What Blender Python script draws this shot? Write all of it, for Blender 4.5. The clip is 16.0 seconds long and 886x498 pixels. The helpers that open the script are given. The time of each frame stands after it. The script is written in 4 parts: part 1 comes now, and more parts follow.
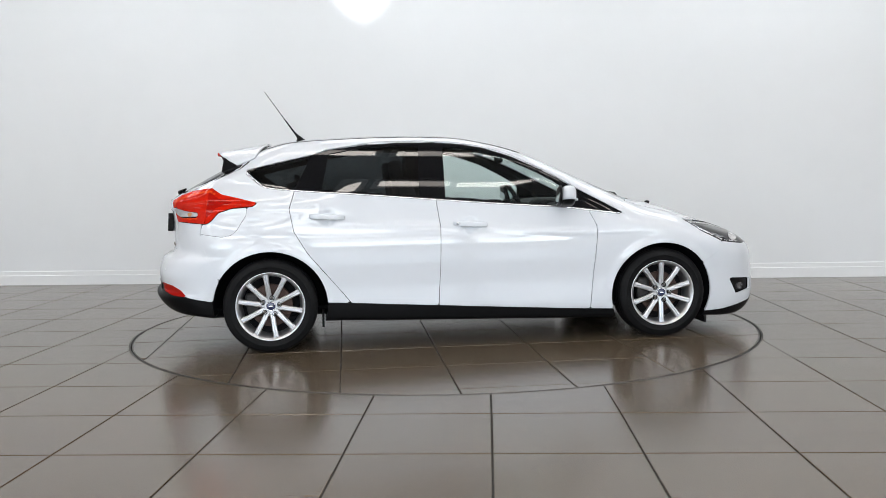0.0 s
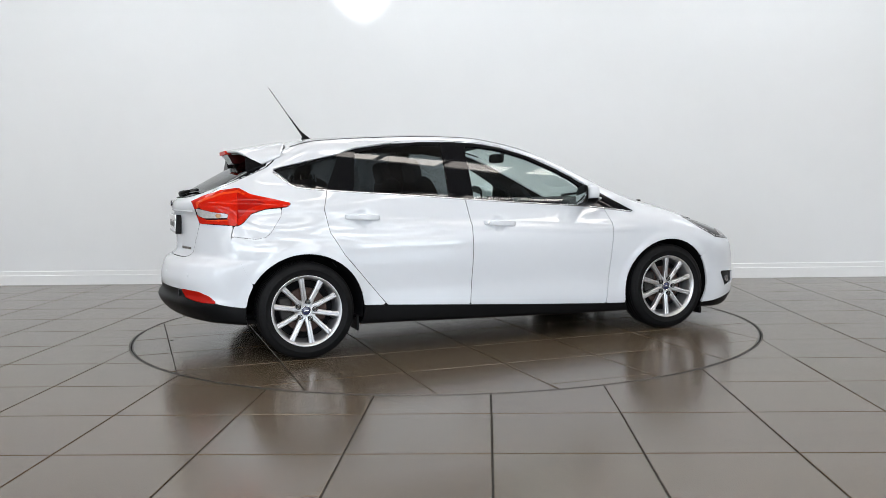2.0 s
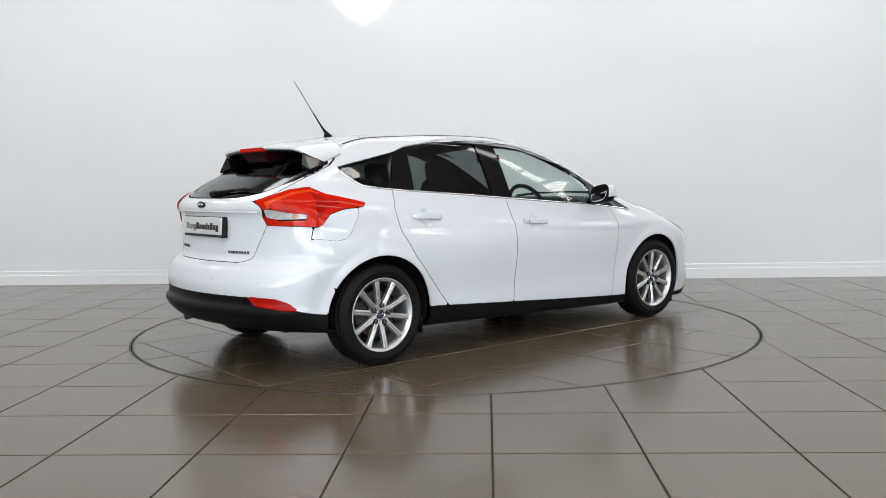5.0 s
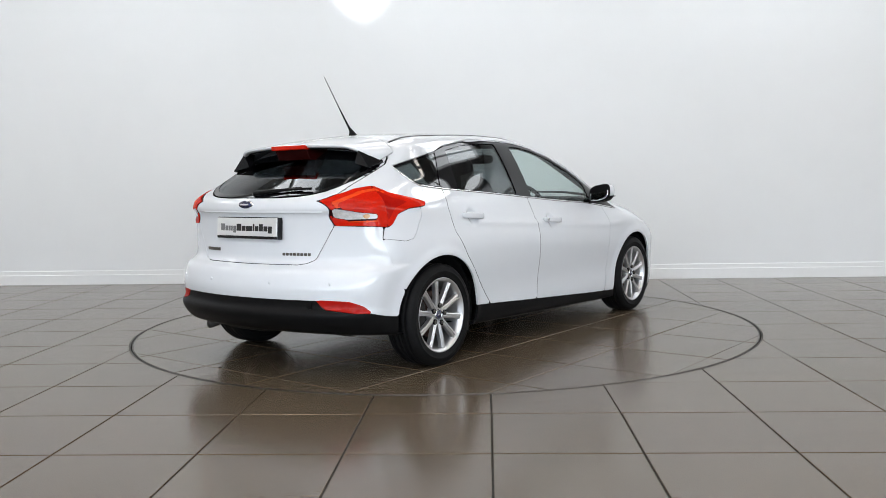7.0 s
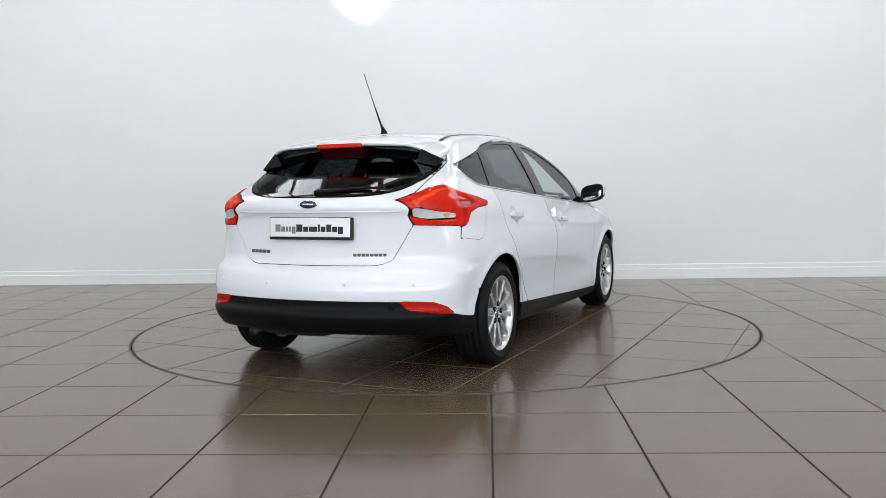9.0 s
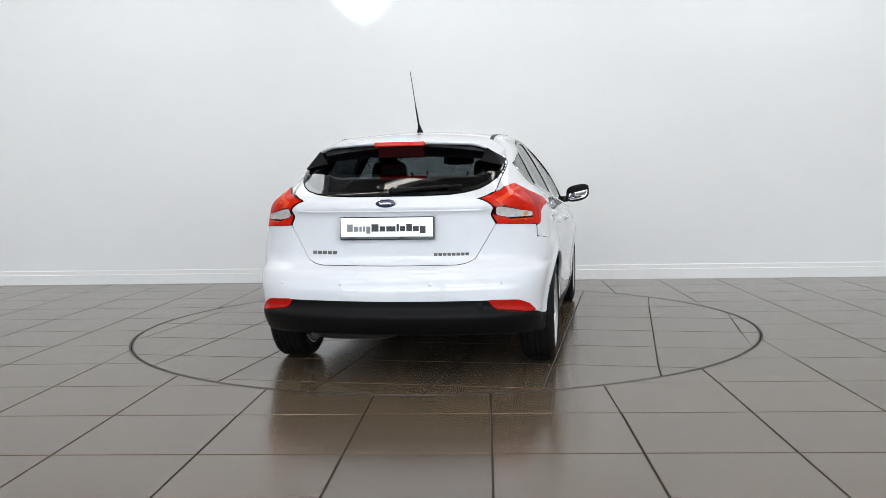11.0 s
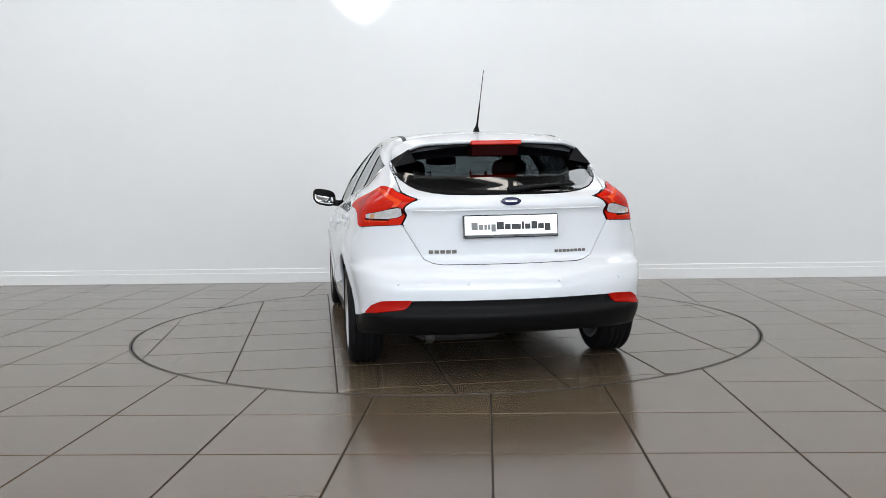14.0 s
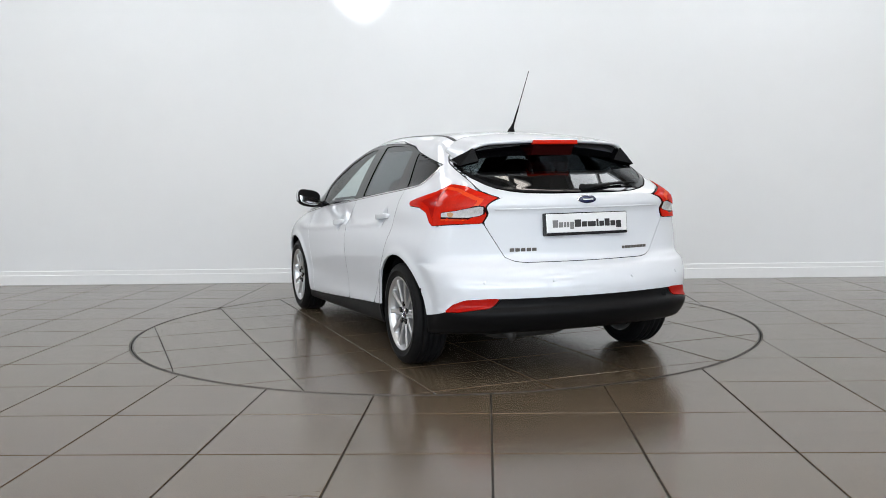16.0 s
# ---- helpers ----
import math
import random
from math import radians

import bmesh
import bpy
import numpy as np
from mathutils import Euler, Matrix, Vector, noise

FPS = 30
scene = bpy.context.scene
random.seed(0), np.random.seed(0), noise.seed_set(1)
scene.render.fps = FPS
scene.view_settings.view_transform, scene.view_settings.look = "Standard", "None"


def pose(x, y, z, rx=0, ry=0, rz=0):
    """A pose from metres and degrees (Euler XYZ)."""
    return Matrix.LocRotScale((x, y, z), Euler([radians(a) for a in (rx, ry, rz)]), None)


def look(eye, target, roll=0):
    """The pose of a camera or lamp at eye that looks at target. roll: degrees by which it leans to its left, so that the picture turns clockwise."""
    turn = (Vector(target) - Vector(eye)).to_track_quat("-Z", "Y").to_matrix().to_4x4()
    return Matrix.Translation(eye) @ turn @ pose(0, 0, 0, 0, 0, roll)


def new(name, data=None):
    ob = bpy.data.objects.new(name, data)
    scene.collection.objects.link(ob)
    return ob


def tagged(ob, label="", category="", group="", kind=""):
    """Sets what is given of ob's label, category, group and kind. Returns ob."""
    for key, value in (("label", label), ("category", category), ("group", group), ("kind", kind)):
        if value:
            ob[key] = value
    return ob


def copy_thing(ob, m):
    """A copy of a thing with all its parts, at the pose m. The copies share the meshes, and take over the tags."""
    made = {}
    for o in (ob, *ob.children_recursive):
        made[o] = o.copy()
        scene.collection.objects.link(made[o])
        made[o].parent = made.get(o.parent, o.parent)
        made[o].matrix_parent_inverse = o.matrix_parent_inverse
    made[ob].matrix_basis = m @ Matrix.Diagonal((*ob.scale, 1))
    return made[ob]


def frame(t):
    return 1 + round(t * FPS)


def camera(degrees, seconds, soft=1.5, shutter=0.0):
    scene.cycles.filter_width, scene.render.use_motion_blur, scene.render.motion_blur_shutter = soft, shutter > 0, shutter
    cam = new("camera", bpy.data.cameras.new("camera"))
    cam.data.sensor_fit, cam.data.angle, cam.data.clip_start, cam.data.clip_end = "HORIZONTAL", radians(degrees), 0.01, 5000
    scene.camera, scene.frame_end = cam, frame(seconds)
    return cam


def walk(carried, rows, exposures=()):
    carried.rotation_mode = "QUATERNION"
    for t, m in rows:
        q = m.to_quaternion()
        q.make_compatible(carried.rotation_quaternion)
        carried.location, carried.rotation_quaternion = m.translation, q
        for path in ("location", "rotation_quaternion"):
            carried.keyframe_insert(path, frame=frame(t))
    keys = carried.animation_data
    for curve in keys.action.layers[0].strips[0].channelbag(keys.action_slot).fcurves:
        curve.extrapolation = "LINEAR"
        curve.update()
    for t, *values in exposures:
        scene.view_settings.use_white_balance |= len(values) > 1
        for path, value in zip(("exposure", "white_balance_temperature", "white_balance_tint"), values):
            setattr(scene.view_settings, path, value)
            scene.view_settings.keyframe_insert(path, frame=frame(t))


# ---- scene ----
# A white hatchback turning on a tiled turntable in a bright studio hall.
cam = camera(52.86, 16.0, soft=0.85)
EYE = pose(0, -6.81, 1.10) @ pose(0, 0, 0, 0, 0, 0.071) @ pose(0, 0, 0, 90 - 4.38, 0, 0) @ pose(0, 0, 0, 0, 0, -1.069)
walk(cam, [(0, EYE), (16, EYE)], exposures=[(0, 0.27, 6290, 10), (16, 0.27, 6290, 10)])

# ---------------------------------------------------------------- plan
RING = 2.295            # radius of the turntable
TILE_X, TILE_Y = 0.6063, 0.6208
GRID_TURN = radians(-2.81)
GRID_X, GRID_Y = 0.179, -3.293
WALL_TURN = radians(-4.24)
WALL_MID = (-0.2, 2.96)
CAR_X, CAR_Y = 0.062, -0.055
CEILING = 4.6
FACADE = -10.5          # glazed front, behind the viewer
SIDE = 9.0
SILL = 0.95             # height of the lower windows' sills


def heading(t):
    """The turntable's angle in degrees at t seconds."""
    return 7.28 + 6.552 * t + 0.0027 * (t - 8) ** 2


# ---------------------------------------------------------------- world and light
world = bpy.data.worlds.new("sky")
scene.world = world
world.use_nodes = True
wn = world.node_tree
sky = wn.nodes.new("ShaderNodeTexSky")
sky.sky_type, sky.sun_disc = "NISHITA", False
sky.sun_elevation, sky.sun_rotation = radians(38), radians(160)
wn.links.new(sky.outputs[0], wn.nodes["Background"].inputs[0])
wn.nodes["Background"].inputs[1].default_value = 0.10


def area_lamp(name, m, sx, sy, watts, colour):
    data = bpy.data.lights.new(name, "AREA")
    data.shape, data.size, data.size_y, data.energy, data.color = "RECTANGLE", sx, sy, watts, colour
    ob = new(name, data)
    ob.matrix_world = m
    return ob


# ---------------------------------------------------------------- materials
def material(name, colour, rough=0.5, metal=0.0, vary=0.0, scale=8.0, bump=0.0, bump_scale=60.0, coat=0.0, coat_ior=1.5, emit=0.0, random_vary=0.0, glass=0.0, ior=1.45, spec=0.5, rough_vary=0.0, stretch=None):
    m = bpy.data.materials.new(name)
    m.use_nodes = True
    nt = m.node_tree
    b = nt.nodes["Principled BSDF"]
    b.inputs["Base Color"].default_value = (*colour, 1)
    b.inputs["Roughness"].default_value = rough
    b.inputs["Metallic"].default_value = metal
    b.inputs["Coat Weight"].default_value = coat
    b.inputs["Coat Roughness"].default_value = 0.02
    b.inputs["Coat IOR"].default_value = coat_ior
    b.inputs["Transmission Weight"].default_value = glass
    b.inputs["IOR"].default_value = ior
    b.inputs["Specular IOR Level"].default_value = spec
    if emit:
        b.inputs["Emission Color"].default_value = (*colour, 1)
        b.inputs["Emission Strength"].default_value = emit
    tc = nt.nodes.new("ShaderNodeTexCoord")
    where = tc.outputs["Object"]
    if random_vary:
        info0 = nt.nodes.new("ShaderNodeObjectInfo")
        shift = nt.nodes.new("ShaderNodeVectorMath")
        shift.operation = "MULTIPLY_ADD"
        shift.inputs[1].default_value = (37.0, 53.0, 19.0)
        nt.links.new(info0.outputs["Random"], shift.inputs[0])
        nt.links.new(where, shift.inputs[2])
        where = shift.outputs[0]
    if stretch:
        grow = nt.nodes.new("ShaderNodeVectorMath")
        grow.operation = "MULTIPLY"
        grow.inputs[1].default_value = stretch
        nt.links.new(where, grow.inputs[0])
        where = grow.outputs[0]
    last = None
    if vary or rough_vary:
        n1, n2 = nt.nodes.new("ShaderNodeTexNoise"), nt.nodes.new("ShaderNodeTexNoise")
        for n, s in ((n1, scale), (n2, scale * 7)):
            n.inputs["Scale"].default_value, n.inputs["Detail"].default_value = s, 5
            nt.links.new(where, n.inputs["Vector"])
        add = nt.nodes.new("ShaderNodeMath")
        add.operation = "ADD"
        nt.links.new(n1.outputs[0], add.inputs[0])
        nt.links.new(n2.outputs[0], add.inputs[1])
        if vary:
            ramp = nt.nodes.new("ShaderNodeMapRange")
            ramp.inputs["From Min"].default_value, ramp.inputs["From Max"].default_value = 0.6, 1.4
            ramp.inputs["To Min"].default_value, ramp.inputs["To Max"].default_value = 1 - vary, 1 + vary
            nt.links.new(add.outputs[0], ramp.inputs[0])
            mul = nt.nodes.new("ShaderNodeVectorMath")
            mul.operation = "SCALE"
            mul.inputs[0].default_value = colour
            nt.links.new(ramp.outputs[0], mul.inputs["Scale"])
            last = mul.outputs[0]
        if rough_vary:
            rr = nt.nodes.new("ShaderNodeMapRange")
            rr.inputs["From Min"].default_value, rr.inputs["From Max"].default_value = 0.6, 1.4
            rr.inputs["To Min"].default_value, rr.inputs["To Max"].default_value = max(0.02, rough - rough_vary), rough + rough_vary
            nt.links.new(add.outputs[0], rr.inputs[0])
            nt.links.new(rr.outputs[0], b.inputs["Roughness"])
    if random_vary:
        info = nt.nodes.new("ShaderNodeObjectInfo")
        rr = nt.nodes.new("ShaderNodeMapRange")
        rr.inputs["To Min"].default_value, rr.inputs["To Max"].default_value = 1 - random_vary, 1 + random_vary
        nt.links.new(info.outputs["Random"], rr.inputs[0])
        mul = nt.nodes.new("ShaderNodeVectorMath")
        mul.operation = "SCALE"
        if last:
            nt.links.new(last, mul.inputs[0])
        else:
            mul.inputs[0].default_value = colour
        nt.links.new(rr.outputs[0], mul.inputs["Scale"])
        last = mul.outputs[0]
    if last:
        nt.links.new(last, b.inputs["Base Color"])
    if bump:
        nb = nt.nodes.new("ShaderNodeTexNoise")
        nb.inputs["Scale"].default_value, nb.inputs["Detail"].default_value = bump_scale, 4
        nt.links.new(where, nb.inputs["Vector"])
        bp = nt.nodes.new("ShaderNodeBump")
        bp.inputs["Strength"].default_value, bp.inputs["Distance"].default_value = bump, 0.004
        nt.links.new(nb.outputs[0], bp.inputs["Height"])
        nt.links.new(bp.outputs[0], b.inputs["Normal"])
    return m


def clear_glass(name, tint, gloss=0.07):
    """Thin tinted pane: it lets light through and reflects by Fresnel."""
    m = bpy.data.materials.new(name)
    m.use_nodes = True
    nt = m.node_tree
    nt.nodes.remove(nt.nodes["Principled BSDF"])
    tr, gl, mix, fr, pw, ad = (nt.nodes.new(k) for k in ("ShaderNodeBsdfTransparent", "ShaderNodeBsdfGlossy", "ShaderNodeMixShader", "ShaderNodeLayerWeight", "ShaderNodeMath", "ShaderNodeMath"))
    tr.inputs[0].default_value = (*tint, 1)
    gl.inputs["Roughness"].default_value = 0.01
    fr.inputs["Blend"].default_value = 0.5
    pw.operation, pw.inputs[1].default_value = "POWER", 5.0
    ad.operation, ad.inputs[1].default_value, ad.inputs[2].default_value = "MULTIPLY_ADD", 0.8, gloss
    nt.links.new(fr.outputs["Facing"], pw.inputs[0])
    nt.links.new(pw.outputs[0], ad.inputs[0])
    nt.links.new(ad.outputs[0], mix.inputs[0])
    nt.links.new(tr.outputs[0], mix.inputs[1])
    nt.links.new(gl.outputs[0], mix.inputs[2])
    nt.links.new(mix.outputs[0], nt.nodes["Material Output"].inputs[0])
    return m


M_WALL = material("white_wall_paint", (0.74, 0.75, 0.76), 0.6, vary=0.015, scale=0.5, bump=0.08, bump_scale=90)
M_SKIRT = material("white_gloss_paint", (0.77, 0.775, 0.78), 0.35, vary=0.02, scale=3)
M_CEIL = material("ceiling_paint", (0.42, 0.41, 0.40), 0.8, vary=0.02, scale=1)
M_TILE = material("taupe_porcelain", (0.093, 0.0695, 0.046), 0.20, vary=0.10, scale=2.2, random_vary=0.06, spec=0.72, rough_vary=0.03, stretch=(1, 7, 1))
M_SIDE = material("pale_wall_paint", (0.72, 0.72, 0.72), 0.7, vary=0.05, scale=1)
M_GROUT = material("dark_grout", (0.018, 0.017, 0.015), 0.85, vary=0.3, scale=20)
M_STEEL = material("dull_steel", (0.13, 0.12, 0.11), 0.4, metal=0.9, vary=0.2, scale=10)
M_PAINT = material("white_car_paint", (0.645, 0.665, 0.70), 0.6, coat=1.0, coat_ior=1.62, spec=0.0, vary=0.01, scale=2)
# shade inside the panel gaps, painted as a dark colour
M_GAP_SHADE = material("panel_gap_shade", (0.045, 0.045, 0.047), 0.7, spec=0.2)
M_BLACK = material("black_textured_plastic", (0.005, 0.005, 0.0055), 0.45, spec=0.12, vary=0.15, scale=12, bump=0.08, bump_scale=300)
M_GLOSS = material("gloss_black_trim", (0.005, 0.005, 0.006), 0.04, spec=0.35)
M_INNER = material("dark_inner_panel", (0.008, 0.008, 0.009), 0.85, spec=0.15, vary=0.2, scale=6)
M_SEAT = material("charcoal_seat_fabric", (0.022, 0.022, 0.024), 0.85, vary=0.25, scale=30, bump=0.3, bump_scale=400)
M_TYRE = material("black_tyre_rubber", (0.006, 0.006, 0.0065), 0.6, spec=0.16, vary=0.25, scale=14, bump=0.15, bump_scale=150)
M_ALLOY = material("silver_alloy", (0.60, 0.60, 0.61), 0.28, metal=0.85, vary=0.05, scale=15)
M_RUST = material("rusty_brake_disc", (0.075, 0.045, 0.036), 0.6, metal=0.4, vary=0.4, scale=30)
M_SOOT = material("sooty_steel", (0.035, 0.033, 0.031), 0.6, metal=0.4, vary=0.4, scale=20)
M_CHROME = material("chrome", (0.75, 0.75, 0.76), 0.12, metal=1.0)
M_RED = material("red_lamp_plastic", (0.50, 0.010, 0.002), 0.3, coat=0.4, spec=0.0, vary=0.2, scale=14)
M_REDDEEP = material("deep_red_lamp_plastic", (0.34, 0.005, 0.002), 0.3, coat=0.4, spec=0.0, vary=0.2, scale=14)
M_REDGLOW = material("orange_red_light_guide", (0.66, 0.05, 0.008), 0.3, coat=0.4, spec=0.0, vary=0.12, scale=20)
M_SMOKED = material("smoked_lamp_lens", (0.06, 0.06, 0.065), 0.05, coat=1.0, vary=0.3, scale=40)
M_REDDARK = material("dark_red_lamp_plastic", (0.020, 0.002, 0.002), 0.2, spec=0.15)
M_CLEAR = material("frosted_clear_lamp_plastic", (0.50, 0.49, 0.49), 0.18, coat=1.0, vary=0.3, scale=40)
M_AMBER = material("amber_lamp_plastic", (0.50, 0.27, 0.13), 0.2, coat=1.0)
M_GLASS = clear_glass("clear_green_glass", (0.82, 0.90, 0.885))
M_PRIVACY = clear_glass("tinted_glass", (0.17, 0.19, 0.20))
M_REARGLASS = clear_glass("dark_tinted_glass", (0.10, 0.115, 0.125), 0.045)
M_PLATE = material("reflective_plate_sheet", (0.74, 0.74, 0.74), 0.3, metal=0.45, vary=0.02, scale=20)
M_INK = material("black_print", (0.01, 0.01, 0.01), 0.4)
M_GREYINK = material("grey_print", (0.16, 0.16, 0.16), 0.4)
M_BADGE = material("dark_blue_badge_enamel", (0.012, 0.018, 0.06), 0.15, coat=1.0)
M_MIRROR = material("mirror_glass", (0.55, 0.56, 0.58), 0.02, metal=1.0)
M_LIT = material("lit_diffuser", (1.0, 0.98, 0.94), 0.5, emit=1.0)
M_FRAME = material("white_window_frame", (0.7, 0.7, 0.7), 0.4, vary=0.03, scale=5)


# ---------------------------------------------------------------- mesh helpers
def mesh_object(name, verts, faces, mat, parent=None, label="", smooth=False):
    me = bpy.data.meshes.new(name)
    me.from_pydata([tuple(map(float, v)) for v in verts], [], [tuple(int(i) for i in f) for f in faces])
    me.materials.append(mat)
    if smooth:
        me.polygons.foreach_set("use_smooth", [True] * len(me.polygons))
    me.update()
    ob = new(name, me)
    ob.parent = parent
    if label:
        tagged(ob, label)
    return ob


def part(name, bm, mat, parent, label="", smooth=False):
    me = bpy.data.meshes.new(name)
    bm.normal_update()
    bm.to_mesh(me)
    bm.free()
    me.materials.append(mat)
    if smooth:
        me.polygons.foreach_set("use_smooth", [True] * len(me.polygons))
    ob = new(name, me)
    ob.parent = parent
    if label:
        tagged(ob, label)
    return ob


def box(bm, x0, x1, y0, y1, z0, z1, bevel=0.0, segs=2, m=None):
    made = bmesh.ops.create_cube(bm, size=1)["verts"]
    for v in made:
        v.co = Vector((x0 + (v.co.x + 0.5) * (x1 - x0), y0 + (v.co.y + 0.5) * (y1 - y0), z0 + (v.co.z + 0.5) * (z1 - z0)))
    if bevel:
        edges = list({e for v in made for e in v.link_edges})
        made = list({v for v in made} | {v for f in bmesh.ops.bevel(bm, geom=edges, offset=bevel, segments=segs, profile=0.5, affect="EDGES")["faces"] for v in f.verts})
        made = [v for v in made if v.is_valid]
    if m is not None:
        bmesh.ops.transform(bm, matrix=m, verts=made)
    return made


def one_box(name, dims, mat, parent=None, label="", bevel=0.0, segs=2, m=None, smooth=False):
    bm = bmesh.new()
    box(bm, *dims, bevel, segs, m)
    return part(name, bm, mat, parent, label, smooth)


def revolve(profile, n=48, axis="y", closed=False):
    """Verts and faces of a profile of (radius, along) turned about an axis."""
    verts, faces = [], []
    k = len(profile)
    for i in range(n):
        a = 2 * math.pi * i / n
        for r, h in profile:
            p = (r * math.cos(a), h, r * math.sin(a)) if axis == "y" else (r * math.cos(a), r * math.sin(a), h)
            verts.append(p)
    for i in range(n):
        for j in range(k if closed else k - 1):
            a, b = i * k + j, i * k + (j + 1) % k
            c, d = ((i + 1) % n) * k + (j + 1) % k, ((i + 1) % n) * k + j
            faces.append((a, b, c, d) if axis == "y" else (a, d, c, b))
    return verts, faces


def tube(points, radii, n=10):
    """A round bar along a line of points, with a radius at each."""
    verts, faces = [], []
    pts = [Vector(p) for p in points]
    for i, p in enumerate(pts):
        d = (pts[min(i + 1, len(pts) - 1)] - pts[max(i - 1, 0)]).normalized()
        q = d.to_track_quat("Z", "Y")
        for k in range(n):
            a = 2 * math.pi * k / n
            verts.append(p + q @ Vector((radii[i] * math.cos(a), radii[i] * math.sin(a), 0)))
    for i in range(len(pts) - 1):
        for k in range(n):
            faces.append((i * n + k, i * n + (k + 1) % n, (i + 1) * n + (k + 1) % n, (i + 1) * n + k))
    faces += [tuple(reversed(range(n))), tuple(range((len(pts) - 1) * n, len(pts) * n))]
    return verts, faces


def pillow(cx, cy, cz, sx, sy, sz, power=4.0, n=20, m=2, tilt=0.0):
    """A soft block: a superellipsoid, tilted about y."""
    verts, faces = [], []
    e = 2 / power
    s = lambda v: math.copysign(abs(v) ** e, v)
    rows = n // 2
    for i in range(rows + 1):
        b = -math.pi / 2 + math.pi * i / rows
        for j in range(n):
            a = 2 * math.pi * j / n
            x, y, z = sx * s(math.cos(b)) * s(math.cos(a)), sy * s(math.cos(b)) * s(math.sin(a)), sz * s(math.sin(b))
            verts.append((cx + x * math.cos(tilt) + z * math.sin(tilt), cy + y, cz - x * math.sin(tilt) + z * math.cos(tilt)))
    for i in range(rows):
        for j in range(n):
            faces.append((i * n + j, i * n + (j + 1) % n, (i + 1) * n + (j + 1) % n, (i + 1) * n + j))
    return verts, faces


# ---------------------------------------------------------------- the hall
def hall():
    # far wall, with its skirting in two lengths
    turn = Matrix.Translation((*WALL_MID, 0)) @ Matrix.Rotation(WALL_TURN, 4, "Z")
    wall = one_box("wall_north", (-13, 13, 0, 0.2, -0.1, CEILING), M_WALL, m=turn)
    tagged(wall, "plain white painted wall behind the turntable", "wall", kind="structure")
    for i, (a, b) in enumerate(((-12.9, 2.02), (2.024, 12.9))):
        bm = bmesh.new()
        profile = [(0, 0), (-0.013, 0), (-0.013, 0.107), (-0.009, 0.111), (-0.009, 0.154), (-0.006, 0.158), (0, 0.158)]
        ring = [[bm.verts.new((x, y, z)) for y, z in profile] for x in (a, b)]
        for k in range(len(profile)):
            q = (k + 1) % len(profile)
            bm.faces.new((ring[0][k], ring[1][k], ring[1][q], ring[0][q]))
        bm.faces.new(ring[0][::-1]), bm.faces.new(ring[1])
        bmesh.ops.recalc_face_normals(bm, faces=bm.faces)
        bmesh.ops.transform(bm, matrix=turn @ Matrix.Translation((0, -0.002, 0.001)), verts=bm.verts)
        ob = part("baseboard", bm, M_SKIRT, None)
        tagged(ob, "white painted skirting board along the wall", "baseboard", kind="structure")
    # unseen side walls, kept white to bounce fill light onto the car
    for name, dims in (("wall_west", (-SIDE - 0.2, -SIDE, FACADE, 4.2, -0.1, CEILING)), ("wall_east", (SIDE, SIDE + 0.2, FACADE, 4.2, -0.1, CEILING))):
        tagged(one_box(name, dims, M_SIDE), "plain white side wall out of view, bouncing light", "wall", kind="structure")
    # glazed front: sill wall, piers, head, two rows of windows
    bm = bmesh.new()
    n, pitch = 6, 2 * SIDE / 6
    box(bm, -SIDE, SIDE, FACADE - 0.25, FACADE, -0.1, SILL)
    box(bm, -SIDE, SIDE, FACADE - 0.25, FACADE, 2.55, 2.95)
    box(bm, -SIDE, SIDE, FACADE - 0.25, FACADE, 4.05, CEILING)
    for i in range(n + 1):
        x = -SIDE + i * pitch
        for z0, z1 in ((SILL, 2.55), (2.95, 4.05)):
            box(bm, max(-SIDE, x - 0.15), min(SIDE, x + 0.15), FACADE - 0.25, FACADE, z0, z1)
    tagged(part("wall_south", bm, M_SIDE, None), "white front wall pierced by two rows of windows", "wall", kind="structure")
    k = 0
    for i in range(n):
        for z0, z1 in ((SILL, 2.55), (2.95, 4.05)):
            k += 1
            a, b = -SIDE + i * pitch + 0.15, -SIDE + (i + 1) * pitch - 0.15
            e = bpy.data.objects.new("window_%d" % k, None)
            scene.collection.objects.link(e)
            tagged(e, "white framed window in the front wall", "window", kind="structure")
            for dims in ((a, b, z0, z0 + 0.05), (a, b, z1 - 0.05, z1), (a, a + 0.05, z0 + 0.05, z1 - 0.05), (b - 0.05, b, z0 + 0.05, z1 - 0.05),
                         ((a * 2 + b) / 3 - 0.025, (a * 2 + b) / 3 + 0.025, z0 + 0.05, z1 - 0.05), ((a + b * 2) / 3 - 0.025, (a + b * 2) / 3 + 0.025, z0 + 0.05, z1 - 0.05)):
                one_box("window_frame", (dims[0], dims[1], FACADE - 0.14, FACADE - 0.08, dims[2], dims[3]), M_FRAME, e)
            lamp = area_lamp("window_daylight", pose((a + b) / 2, FACADE - 0.16, (z0 + z1) / 2, 90), b - a - 0.1, z1 - z0 - 0.1, (WINDOW_W * 0.6 if z0 > 2 else WINDOW_W) * (b - a) * (z1 - z0), (1.0, 0.90, 0.78) if z0 > 2 else (0.80, 0.91, 1.0))
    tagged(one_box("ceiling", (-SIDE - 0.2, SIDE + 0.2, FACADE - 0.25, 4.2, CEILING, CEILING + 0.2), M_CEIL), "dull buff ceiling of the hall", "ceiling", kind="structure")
    # rooflights in rows, each with glazing bars
    first = None
